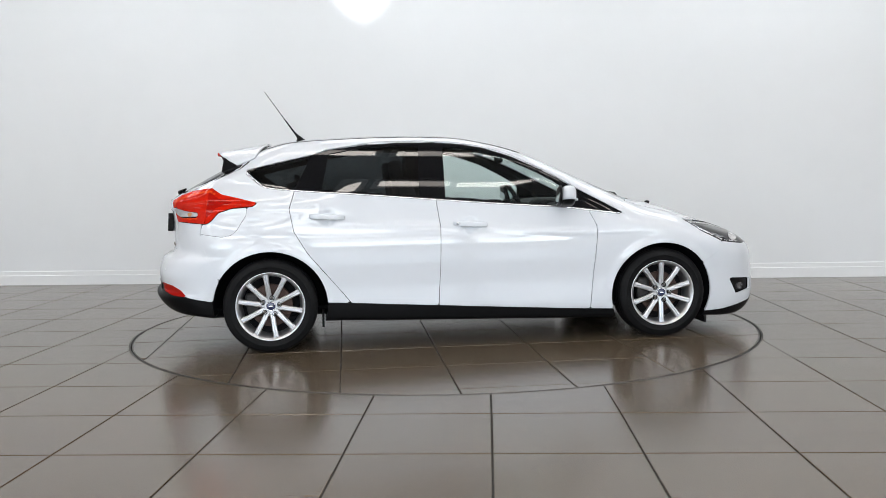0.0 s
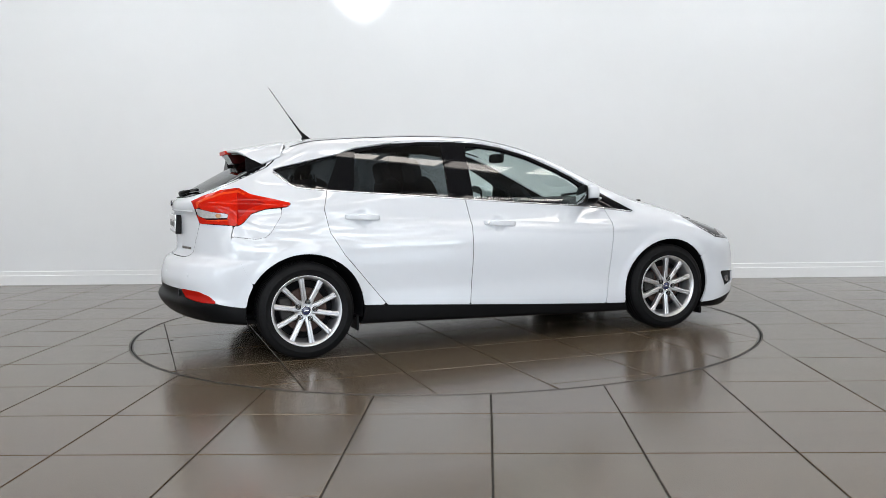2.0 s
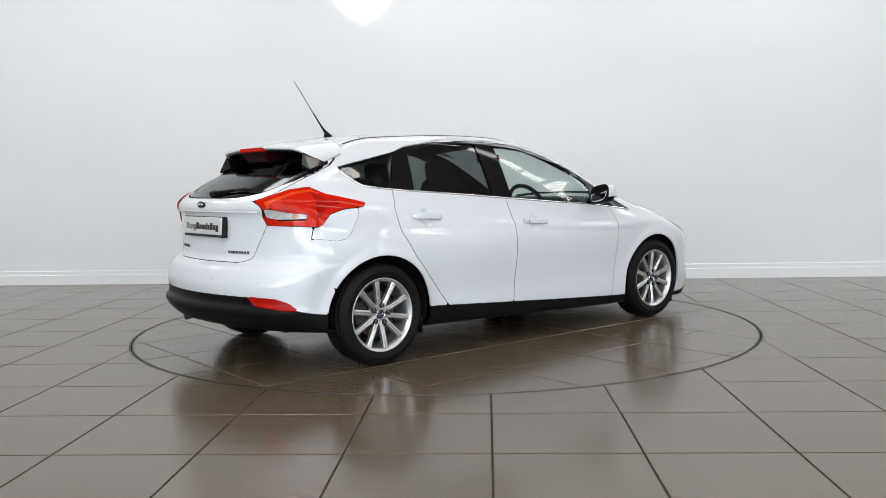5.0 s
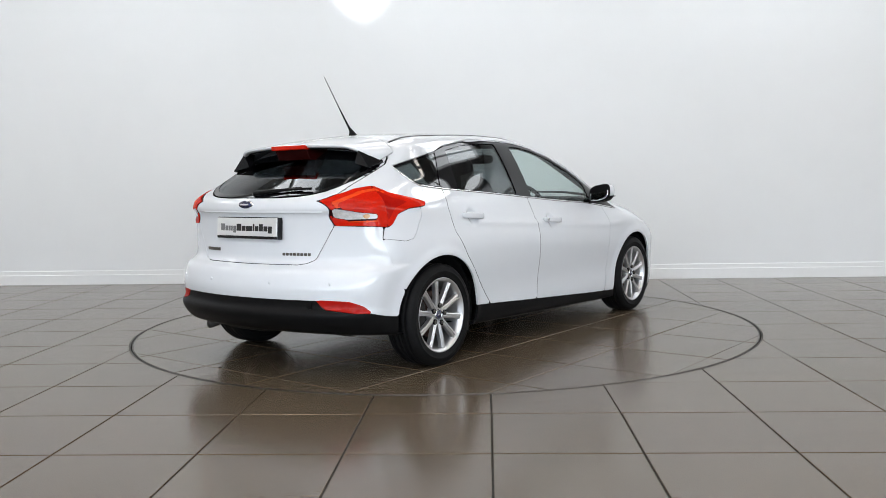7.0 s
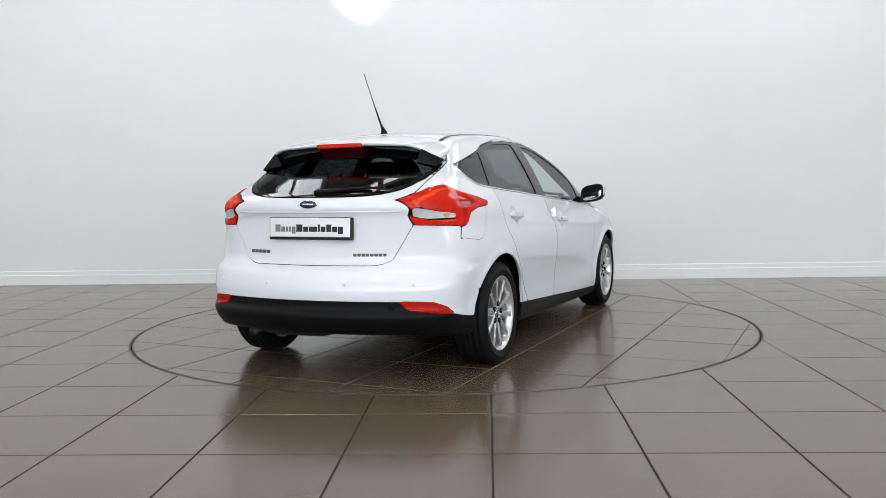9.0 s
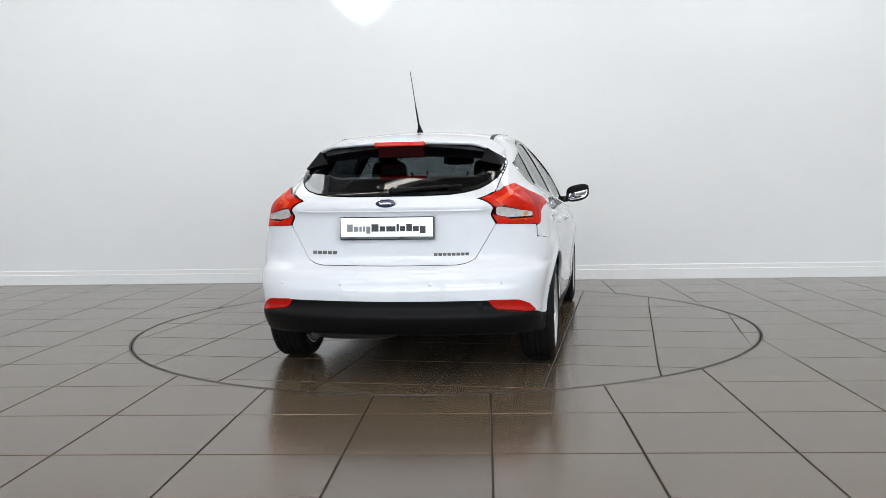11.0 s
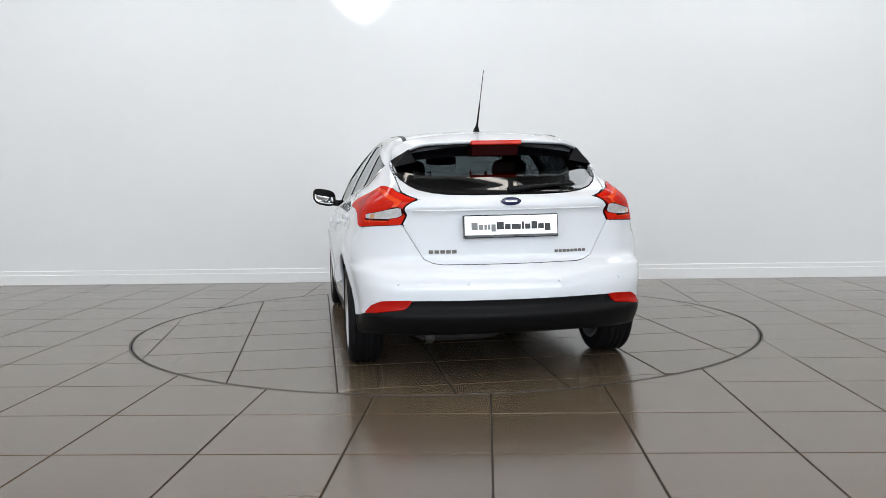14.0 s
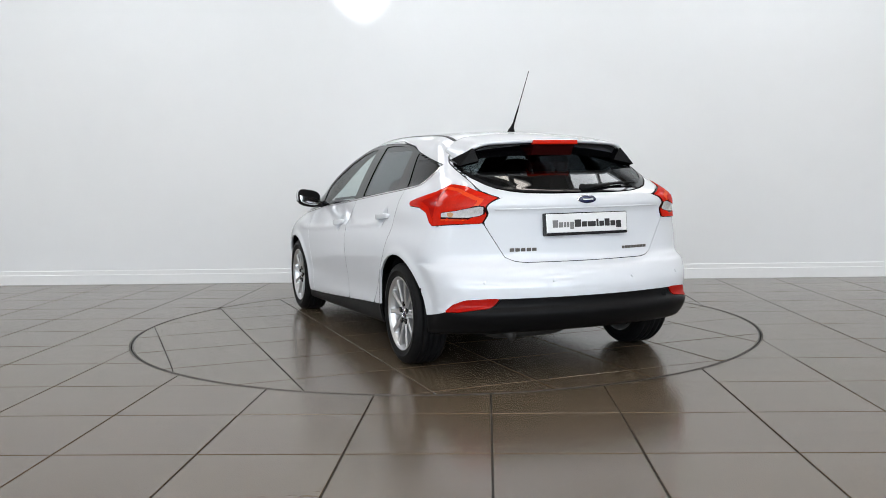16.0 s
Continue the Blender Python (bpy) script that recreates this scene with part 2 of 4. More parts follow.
    # the row at y 1.7 is an added helper to brighten the far wall
    for y in (-8.6, -6.2, 1.7):
        for x in (-6.6, -3.3, 0, 3.3, 6.6):
            if first is None:
                first = bpy.data.objects.new("rooflight", None)
                scene.collection.objects.link(first)
                for d in ((-1.25, 1.25, -0.71, -0.65), (-1.25, 1.25, 0.65, 0.71), (-1.25, -1.19, -0.65, 0.65), (1.19, 1.25, -0.65, 0.65)):
                    one_box("frame", (d[0], d[1], d[2], d[3], -0.12, 0), M_FRAME, first)
                for bx in (-0.6, 0, 0.6):
                    one_box("glazing_bar", (bx - 0.03, bx + 0.03, -0.648, 0.648, -0.14, -0.085), M_SIDE, first)
                one_box("diffuser", (-1.188, 1.188, -0.648, 0.648, -0.04, -0.01), M_LIT, first, "bright white diffuser")
                tagged(first, "large rooflight with glazing bars and bright diffuser", "rooflight", "rooflights")
                first.matrix_basis = pose(x, y, CEILING - 0.002)
            else:
                copy_thing(first, pose(x, y, CEILING - 0.002))
            area_lamp("rooflight_daylight", pose(x, y, CEILING - 0.06), 2.36, 1.28, CEILING_W * (0.9 if y > 0 else 1.0), (0.92, 0.965, 1.0))
    # narrow roof slots with warm light, divided by posts
    slot = None
    for y, narrow in ((-3.35, 1.0), (-1.95, 1.0), (0.45, 0.5)):
        for k in range(6):
            x = -7.5 + 3.0 * k
            if slot is None:
                slot = bpy.data.objects.new("roof_slot", None)
                scene.collection.objects.link(slot)
                for d in ((-1.45, 1.45, -0.17, -0.13), (-1.45, 1.45, 0.13, 0.17), (-1.45, -1.38, -0.13, 0.13), (1.38, 1.45, -0.13, 0.13), (-0.5, -0.42, -0.13, 0.13), (0.42, 0.5, -0.13, 0.13)):
                    one_box("frame", (d[0], d[1], d[2], d[3], -0.09, 0), M_SIDE, slot)
                one_box("diffuser", (-1.378, 1.378, -0.128, 0.128, -0.03, -0.01), M_LIT, slot, "warm bright diffuser")
                tagged(slot, "narrow glazed roof slot with dividing posts", "rooflight", "roof slots")
                slot.matrix_basis = pose(x, y, CEILING - 0.002)
            else:
                copy_thing(slot, pose(x, y, CEILING - 0.002) @ Matrix.Diagonal((1, narrow, 1, 1)))
            area_lamp("roof_slot_daylight", pose(x, y, CEILING - 0.05), 2.74, 0.25 * narrow, SLOT_W * narrow, (1.0, 0.90, 0.80))
    # added spot lamp with no fixture, for the bright patch atop the far wall
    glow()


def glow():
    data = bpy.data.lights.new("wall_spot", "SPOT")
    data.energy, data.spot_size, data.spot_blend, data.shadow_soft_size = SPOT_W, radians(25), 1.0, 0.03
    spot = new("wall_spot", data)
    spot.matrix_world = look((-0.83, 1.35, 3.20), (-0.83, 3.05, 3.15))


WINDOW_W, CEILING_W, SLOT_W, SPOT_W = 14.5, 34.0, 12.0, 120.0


# ---------------------------------------------------------------- floor tiles
def grid_point(i, j):
    c, s = math.cos(GRID_TURN), math.sin(GRID_TURN)
    return Vector((GRID_X + i * TILE_X * c - j * TILE_Y * s, GRID_Y + i * TILE_X * s + j * TILE_Y * c))


def cut_round(poly, radius, inside):
    """The part of a polygon inside or outside a circle round the origin."""
    dense = []
    for a, b in zip(poly, poly[1:] + poly[:1]):
        dense += [a.lerp(b, k / 40) for k in range(40)]
    keep = [(p.length <= radius) == inside for p in dense]
    if all(keep):
        return poly
    if not any(keep):
        return None
    start = next(i for i in range(len(dense)) if keep[i] and not keep[i - 1])
    out, n = [], len(dense)
    corners = {tuple(p) for p in poly}
    enter = None
    for k in range(n + 1):
        i = (start + k) % n
        if k < n and keep[i]:
            if not keep[i - 1]:
                here = math.atan2(dense[i].y, dense[i].x)
                if enter is not None:
                    d = (here - enter + math.pi) % (2 * math.pi) - math.pi
                    out += [Vector((radius * math.cos(enter + d * q / 8), radius * math.sin(enter + d * q / 8))) for q in range(1, 8)]
                out.append(dense[i].normalized() * radius)
            elif tuple(dense[i]) in corners:
                out.append(dense[i])
        elif keep[i - 1]:
            out.append(dense[i - 1].normalized() * radius)
            enter = math.atan2(dense[i - 1].y, dense[i - 1].x)
    first = out[0]
    d = (math.atan2(first.y, first.x) - enter + math.pi) % (2 * math.pi) - math.pi
    out += [Vector((radius * math.cos(enter + d * q / 8), radius * math.sin(enter + d * q / 8))) for q in range(1, 8)]
    return out


def slab(poly, joint=0.0038, edge=0.002, depth=0.01):
    """A tile: its outline drawn in by the joint, a small chamfer, sides down into the bed."""
    mid = sum(poly, Vector((0, 0))) / len(poly)
    span = max((p - mid).length for p in poly)
    n = len(poly)
    rings = [[mid + (p - mid) * (1 - d / (span * 0.7)) for p in poly] for d in (joint, joint, joint + edge)]
    verts = [(p.x, p.y, z) for ring, z in zip(rings, (-depth, -edge, 0)) for p in ring]
    faces = [(k * n + i, k * n + (i + 1) % n, (k + 1) * n + (i + 1) % n, (k + 1) * n + i) for k in range(2) for i in range(n)]
    return verts, faces + [tuple(range(2 * n, 3 * n))]


def area_of(poly):
    return 0.5 * sum(a.x * b.y - b.x * a.y for a, b in zip(poly, poly[1:] + poly[:1]))


def tiled_floor():
    bm = bmesh.new()
    outer = [bm.verts.new((x, y, -0.006)) for x, y in ((-SIDE, FACADE), (SIDE, FACADE), (SIDE, 4.1), (-SIDE, 4.1))]
    n = 96
    ring = [bm.verts.new(((RING + 0.007) * math.cos(2 * math.pi * k / n), (RING + 0.007) * math.sin(2 * math.pi * k / n), -0.006)) for k in range(n)]
    pit = [bm.verts.new((v.co.x, v.co.y, -0.3)) for v in ring]
    edges = [bm.edges.new((a, b)) for a, b in zip(outer, outer[1:] + outer[:1])] + [bm.edges.new((a, b)) for a, b in zip(ring, ring[1:] + ring[:1])]
    bmesh.ops.triangle_fill(bm, edges=edges, use_beauty=True)
    for k in range(n):
        bm.faces.new((ring[k], ring[(k + 1) % n], pit[(k + 1) % n], pit[k]))
    bm.faces.new(pit)
    bmesh.ops.recalc_face_normals(bm, faces=bm.faces)
    floor = part("floor", bm, M_GROUT, None)
    tagged(floor, "taupe porcelain tile floor with dark joints", "floor", kind="structure")
    shared, count = None, 0
    far_v, far_f = [], []
    wall_dir = Vector((math.cos(WALL_TURN), math.sin(WALL_TURN)))
    for j in range(-14, 14):
        for i in range(-17, 17):
            poly = [grid_point(i, j), grid_point(i + 1, j), grid_point(i + 1, j + 1), grid_point(i, j + 1)]
            mid = sum(poly, Vector((0, 0))) / 4
            off = (mid - Vector(WALL_MID)).dot(Vector((-wall_dir.y, wall_dir.x)))
            if off > 0.45 or abs(mid.x) > SIDE or mid.y < FACADE:
                continue
            whole = min((p.length for p in poly)) > RING + 0.010
            cut = poly if whole else cut_round(poly, RING + 0.010, False)
            if cut is None or len(cut) < 3 or abs(area_of(cut)) < 0.002:
                continue
            near = -5.2 < mid.y and abs(mid.x) < 4.0 and count < 280
            if whole and near:
                if shared is None:
                    base = [p - mid for p in poly]
                    v, f = slab(base)
                    ob = mesh_object("tile", v, f, M_TILE, floor)
                    shared = ob.data
                else:
                    ob = new("tile", shared)
                    ob.parent = floor
                ob.matrix_basis = Matrix.Translation((mid.x, mid.y, 0))
                count += 1
            elif not whole:
                v, f = slab(cut)
                mesh_object("tile", v, f, M_TILE, floor)
                count += 1
            else:
                v, f = slab(poly)
                far_f += [tuple(q + len(far_v) for q in face) for face in f]
                far_v += v
    tagged(mesh_object("far_tiles", far_v, far_f, M_TILE, floor), kind="stuff")
    v, f = revolve([(RING + 0.001, -0.25), (RING + 0.001, 0.001), (RING + 0.0075, 0.001), (RING + 0.0075, -0.25)], 128, "z", True)
    mesh_object("steel_rim", v, [q[::-1] for q in f], M_STEEL, floor, "thin steel ring round the turntable")


def build_turntable():
    n = 128
    table = bpy.data.objects.new("turntable", None)
    scene.collection.objects.link(table)
    v, f = revolve([(0.0001, -0.006), (RING - 0.0165, -0.006), (RING - 0.0165, -0.05), (0.0001, -0.05)], n, "z")
    mesh_object("deck", v, [q[::-1] for q in f], M_GROUT, table)
    v, f = revolve([(RING - 0.016, -0.05), (RING - 0.016, 0.0), (RING - 0.010, 0.0), (RING - 0.010, -0.05)], n, "z", True)
    mesh_object("edge_trim", v, [q[::-1] for q in f], M_STEEL, table)
    back = Matrix.Rotation(-radians(heading(12.36)), 2)
    for j in range(0, 11):
        for i in range(-6, 6):
            poly = [back @ grid_point(i + a, j + b) for a, b in ((0, 0), (1, 0), (1, 1), (0, 1))]
            cut = cut_round(poly, RING - 0.0175, True)
            if cut is None or len(cut) < 3 or abs(area_of(cut)) < 0.002:
                continue
            v, f = slab(cut)
            mesh_object("tile", v, f, M_TILE, table)
    v, f = revolve([(0.0001, 0.0015), (0.010, 0.0015), (0.012, 0.0)], 16, "z")
    spot = Matrix.Rotation(-radians(heading(0)), 2) @ Vector((-2.02, -0.06))
    mesh_object("deck_plug", [(p[0] + spot.x, p[1] + spot.y, p[2]) for p in v], [q[::-1] for q in f], M_INNER, table, "small black plug")
    tagged(table, "round tiled turntable set flush into the floor", "turntable")
    return table


# ---------------------------------------------------------------- the car's body as a smooth solid
def curve(pairs, even=0.0):
    """A smooth function through (place, value) pairs, with no overshoot. even: the width over which it is faired."""
    xs, ys = np.array([p[0] for p in pairs], float), np.array([p[1] for p in pairs], float)
    h, d = np.diff(xs), np.diff(ys) / np.diff(xs)
    m = np.concatenate([[d[0]], np.where(d[1:] * d[:-1] > 0, 2 * d[1:] * d[:-1] / np.where(d[1:] + d[:-1] == 0, 1, d[1:] + d[:-1]), 0), [d[-1]]])

    def f(x):
        x = np.clip(x, xs[0], xs[-1])
        k = np.clip(np.searchsorted(xs, x) - 1, 0, len(h) - 1)
        t = (x - xs[k]) / h[k]
        return (2 * t ** 3 - 3 * t ** 2 + 1) * ys[k] + (t ** 3 - 2 * t ** 2 + t) * h[k] * m[k] + (3 * t ** 2 - 2 * t ** 3) * ys[k + 1] + (t ** 3 - t ** 2) * h[k] * m[k + 1]
    if not even:
        return f
    at = np.linspace(xs[0], xs[-1], 1600)
    g, reach = f(at), int(3 * even / (at[1] - at[0]))
    weight = np.exp(-0.5 * (np.arange(-reach, reach + 1) * (at[1] - at[0]) / even) ** 2)
    padded = np.concatenate([2 * g[0] - g[reach:0:-1], g, 2 * g[-1] - g[-2:-reach - 2:-1]])
    fair = np.convolve(padded, weight / weight.sum(), "valid")
    return lambda x: np.interp(x, at, fair)


# x forward from midway between the axles, y left, z up from the ground
AXLE, HUB = 1.324, 0.306
top_line = curve([(-1.9, 1.28), (-1.66, 1.335), (-1.34, 1.387), (-1.12, 1.412), (-0.85, 1.427), (-0.44, 1.438), (-0.1, 1.430), (0.17, 1.388), (0.38, 1.333), (0.59, 1.250),
                  (0.80, 1.155), (1.0, 1.062), (1.17, 0.985), (1.28, 0.952), (1.37, 0.935), (1.58, 0.870), (1.8, 0.790), (2.0, 0.722), (2.12, 0.67), (2.3, 0.55)], 0.05)
crown = curve([(-1.8, 0.12), (-0.5, 0.13), (0.3, 0.14), (0.9, 0.14), (1.2, 0.10), (2.0, 0.12)], 0.1)
tail_line = curve([(0.1, -1.98), (0.2, -2.03), (0.27, -2.09), (0.33, -2.145), (0.372, -2.162), (0.39, -2.158), (0.402, -2.138), (0.415, -2.133), (0.455, -2.138), (0.5, -2.142), (0.58, -2.125), (0.62, -2.103), (0.645, -2.05), (0.68, -2.030), (0.80, -2.028),
                   (0.90, -2.032), (0.93, -2.040), (0.945, -2.052), (0.985, -2.048), (1.02, -2.015), (1.06, -1.945), (1.15, -1.782), (1.234, -1.625), (1.32, -1.48), (1.46, -1.25)], 0.01)
nose_line = curve([(0.05, 2.08), (0.12, 2.13), (0.2, 2.20), (0.3, 2.215), (0.45, 2.205), (0.56, 2.20), (0.66, 2.17), (0.72, 2.12), (0.8, 2.0), (0.95, 1.75)], 0.03)
flank = curve([(0.1, 0.825), (0.2, 0.850), (0.26, 0.862), (0.32, 0.863), (0.38, 0.860), (0.46, 0.868), (0.58, 0.883), (0.68, 0.887), (0.75, 0.880), (0.80, 0.858), (0.87, 0.828),
               (0.95, 0.800), (1.0, 0.778), (1.06, 0.750), (1.12, 0.720), (1.19, 0.682), (1.27, 0.635), (1.34, 0.588), (1.45, 0.502), (1.6, 0.37)], 0.038)
taper = curve([(-2.3, 0.12), (-1.95, 0.072), (-1.70, 0.035), (-1.45, 0.008), (-1.1, 0.0), (0.9, 0.0), (1.2, 0.004), (1.5, 0.012), (1.7, 0.035), (1.85, 0.07), (2.0, 0.125), (2.25, 0.24)], 0.06)
cabin_taper = curve([(-2.0, 0.075), (-1.7, 0.055), (-1.45, 0.030), (-1.0, 0.006), (-0.5, 0.0), (0.2, 0.0), (0.7, -0.01), (1.1, -0.03)], 0.08)
keel = curve([(-2.2, 0.265), (-1.95, 0.255), (-1.7, 0.235), (-1.5, 0.20), (-0.96, 0.195), (-0.2, 0.174), (0.9, 0.145), (1.7, 0.125), (1.9, 0.115), (2.2, 0.15)], 0.03)
BELT = curve([(-1.6, 1.11), (-1.342, 1.083), (-1.187, 1.062), (-0.712, 1.024), (-0.225, 0.982), (0.27, 0.941), (0.60, 0.917), (0.833, 0.890), (1.06, 0.862)])
crease_z = curve([(-1.5, 0.90), (-1.06, 0.852), (-0.115, 0.795), (0.86, 0.742), (1.2, 0.74)], 0.1)


def smooth_max(a, b, k):
    h = np.maximum(k - np.abs(a - b), 0) / k
    return np.maximum(a, b) + h * h * k * 0.25


def bell(d):
    return np.exp(-d * d)


def half_width(x, z):
    w = flank(z) - taper(x)
    up = np.clip((z - 0.98) / 0.15, 0, 1)
    w = w - cabin_taper(x) * up * up * (3 - 2 * up)
    w = w + 0.034 * bell((x + 1.42) / 0.36) * bell((z - 0.94) / 0.10)          # rear haunch
    w = w + 0.020 * bell((x - 1.25) / 0.35) * bell((z - 0.80) / 0.08)          # front wing
    w = w + 0.007 * bell((z - crease_z(x)) / 0.022) * np.clip((1.15 - np.abs(x)) * 6, 0, 1)
    for ax, r in ((-AXLE, 0.366), (AXLE, 0.358)):                               # wheel arch lips
        w = w + 0.012 * bell((np.hypot(x - ax, z - HUB) - r) / 0.035) * np.clip((z - 0.2) * 6, 0, 1)
    for hx, hz in ((-0.945, 0.875), (-0.005, 0.806)):                           # dishes behind the handles
        w = w - 0.020 * bell((np.hypot(x - hx, z - hz) / 0.047) ** 2)
    return w


def solid(x, y, z):
    """Negative inside the body, about metres."""
    ay = np.sqrt(y * y + 1e-6)
    side = (ay - half_width(x, z)) * 0.92
    e = 0.01
    slope = (top_line(x + e) - top_line(x - e)) / (2 * e)
    top = (z - top_line(x) + crown(x) * y * y + 0.25 * np.maximum(ay - 0.45, 0) ** 2) / np.sqrt(1 + slope * slope)
    bow = 0.30 * y * y + 0.9 * np.maximum(ay - 0.55, 0) ** 2
    slope_t = (tail_line(z + e) - tail_line(z - e)) / (2 * e)
    tail = (tail_line(z) + bow - x) / np.sqrt(1 + slope_t * slope_t)
    nose = (x - nose_line(z) + 0.30 * y * y + 1.5 * np.maximum(ay - 0.52, 0) ** 2) * 0.9
    k = np.clip((z - 1.0) / 0.2, 0, 1)
    f = smooth_max(side, top, 0.11 - 0.06 * k * k * (3 - 2 * k))
    f = smooth_max(f, tail, 0.09)
    f = smooth_max(f, nose, 0.10)
    return smooth_max(f, keel(x) - z, 0.03)


def skin(step):
    """The body's surface as verts and triangles: surface nets, then pulled onto the solid."""
    gx, gy, gz = np.arange(-2.24, 2.32, step), np.arange(-1.0 + step * 0.37, 1.0, step), np.arange(0.06, 1.50, step)
    val = solid(gx[:, None, None], gy[None, :, None], gz[None, None, :])
    s = val < 0
    nx, ny, nz = val.shape
    c = np.zeros((nx - 1, ny - 1, nz - 1), int)
    for a in (0, 1):
        for b in (0, 1):
            for d in (0, 1):
                c += s[a:nx - 1 + a, b:ny - 1 + b, d:nz - 1 + d]
    cells = np.argwhere((c > 0) & (c < 8))
    index = -np.ones(c.shape, int)
    index[tuple(cells.T)] = np.arange(len(cells))
    total, num = np.zeros((len(cells), 3)), np.zeros(len(cells))
    corners = [(a, b, d) for a in (0, 1) for b in (0, 1) for d in (0, 1)]
    for p in corners:
        for ax in range(3):
            if p[ax] == 0:
                q = list(p)
                q[ax] = 1
                va, vb = val[tuple((cells + p).T)], val[tuple((cells + q).T)]
                hit = (va < 0) != (vb < 0)
                t = np.where(hit, va / np.where(hit, va - vb, 1), 0)
                pos = np.array(p, float) + 0.0 * cells
                pos[:, ax] += t
                total += np.where(hit[:, None], pos, 0)
                num += hit
    verts = (cells + total / num[:, None]) * step + [gx[0], gy[0], gz[0]]
    tris = []
    for ax in range(3):
        o = [q for q in range(3) if q != ax]
        lo, hi = [slice(None)] * 3, [slice(None)] * 3
        lo[ax], hi[ax] = slice(0, -1), slice(1, None)
        a, b = s[tuple(lo)], s[tuple(hi)]
        for sign in (True, False):
            e = np.argwhere((a != b) & (a == sign))
            e = e[np.all(e[:, o] > 0, axis=1)]
            quad = []
            for du, dv in ((-1, -1), (0, -1), (0, 0), (-1, 0)):
                q = e.copy()
                q[:, o[0]] += du
                q[:, o[1]] += dv
                quad.append(index[tuple(q.T)])
            quad = np.stack(quad, 1)
            if sign == (ax == 1):
                quad = quad[:, ::-1]
            tris += [quad[:, [0, 1, 2]], quad[:, [0, 2, 3]]]
    tris = np.concatenate(tris)
    for _ in range(4):
        n, f = gradient(verts)
        verts = verts - n * np.clip(f, -step, step)[:, None]
    return verts, tris


def gradient(v, e=0.004):
    x, y, z = v.T
    f = solid(x, y, z)
    g = np.stack([solid(x + e, y, z) - solid(x - e, y, z), solid(x, y + e, z) - solid(x, y - e, z), solid(x, y, z + e) - solid(x, y, z - e)], 1) / (2 * e)
    size = np.linalg.norm(g, axis=1)
    return g / size[:, None], f / size


# ---------------------------------------------------------------- cutting the skin into panels
def shape(points, rounds=0):
    """A field over the plane: distance to a closed outline, negative inside. rounds: times the corners are cut."""
    p = np.array(points, float)
    for _ in range(rounds):
        q = np.roll(p, -1, 0)
        p = np.stack([0.75 * p + 0.25 * q, 0.25 * p + 0.75 * q], 1).reshape(-1, 2)
    q = np.roll(p, -1, 0)

    def f(a, b):
        best = np.full(a.shape, 9.0)
        inside = np.zeros(a.shape, bool)
        for (x0, y0), (x1, y1) in zip(p, q):
            dx, dy = x1 - x0, y1 - y0
            t = np.clip(((a - x0) * dx + (b - y0) * dy) / (dx * dx + dy * dy), 0, 1)
            best = np.minimum(best, np.hypot(a - x0 - t * dx, b - y0 - t * dy))
            if y0 != y1:
                inside ^= ((y0 > b) != (y1 > b)) & (a < (x1 - x0) * (b - y0) / (y1 - y0) + x0)
        return np.where(inside, -best, best)
    return f


def clip(verts, tris, field):
    """Keeps what lies where field < 0."""
    inn = field < 0
    k = inn[tris].sum(1)
    out = [tris[k == 3]]
    new_v, seen, pairs = [], {}, []
    n = len(verts)

    def cut(a, b):
        key = (a, b) if a < b else (b, a)
        if key not in seen:
            seen[key] = n + len(seen)
            t = field[key[0]] / (field[key[0]] - field[key[1]])
            new_v.append(verts[key[0]] * (1 - t) + verts[key[1]] * t)
        return seen[key]
    extra = []
    for tri in tris[(k > 0) & (k < 3)]:
        loop = []
        for q in range(3):
            a, b = int(tri[q]), int(tri[(q + 1) % 3])
            if inn[a]:
                loop.append(a)
            if inn[a] != inn[b]:
                loop.append(cut(a, b))
        for q in range(1, len(loop) - 1):
            extra.append((loop[0], loop[q], loop[q + 1]))
    if extra:
        out.append(np.array(extra))
    t = np.concatenate(out)
    if not len(t):
        return np.zeros((0, 3)), t
    v = np.concatenate([verts, np.array(new_v)]) if new_v else verts
    used, back = np.unique(t, return_inverse=True)
    return v[used], back.reshape(-1, 3)


SKIN_V, SKIN_T = skin(0.016)
GAP = 0.0018


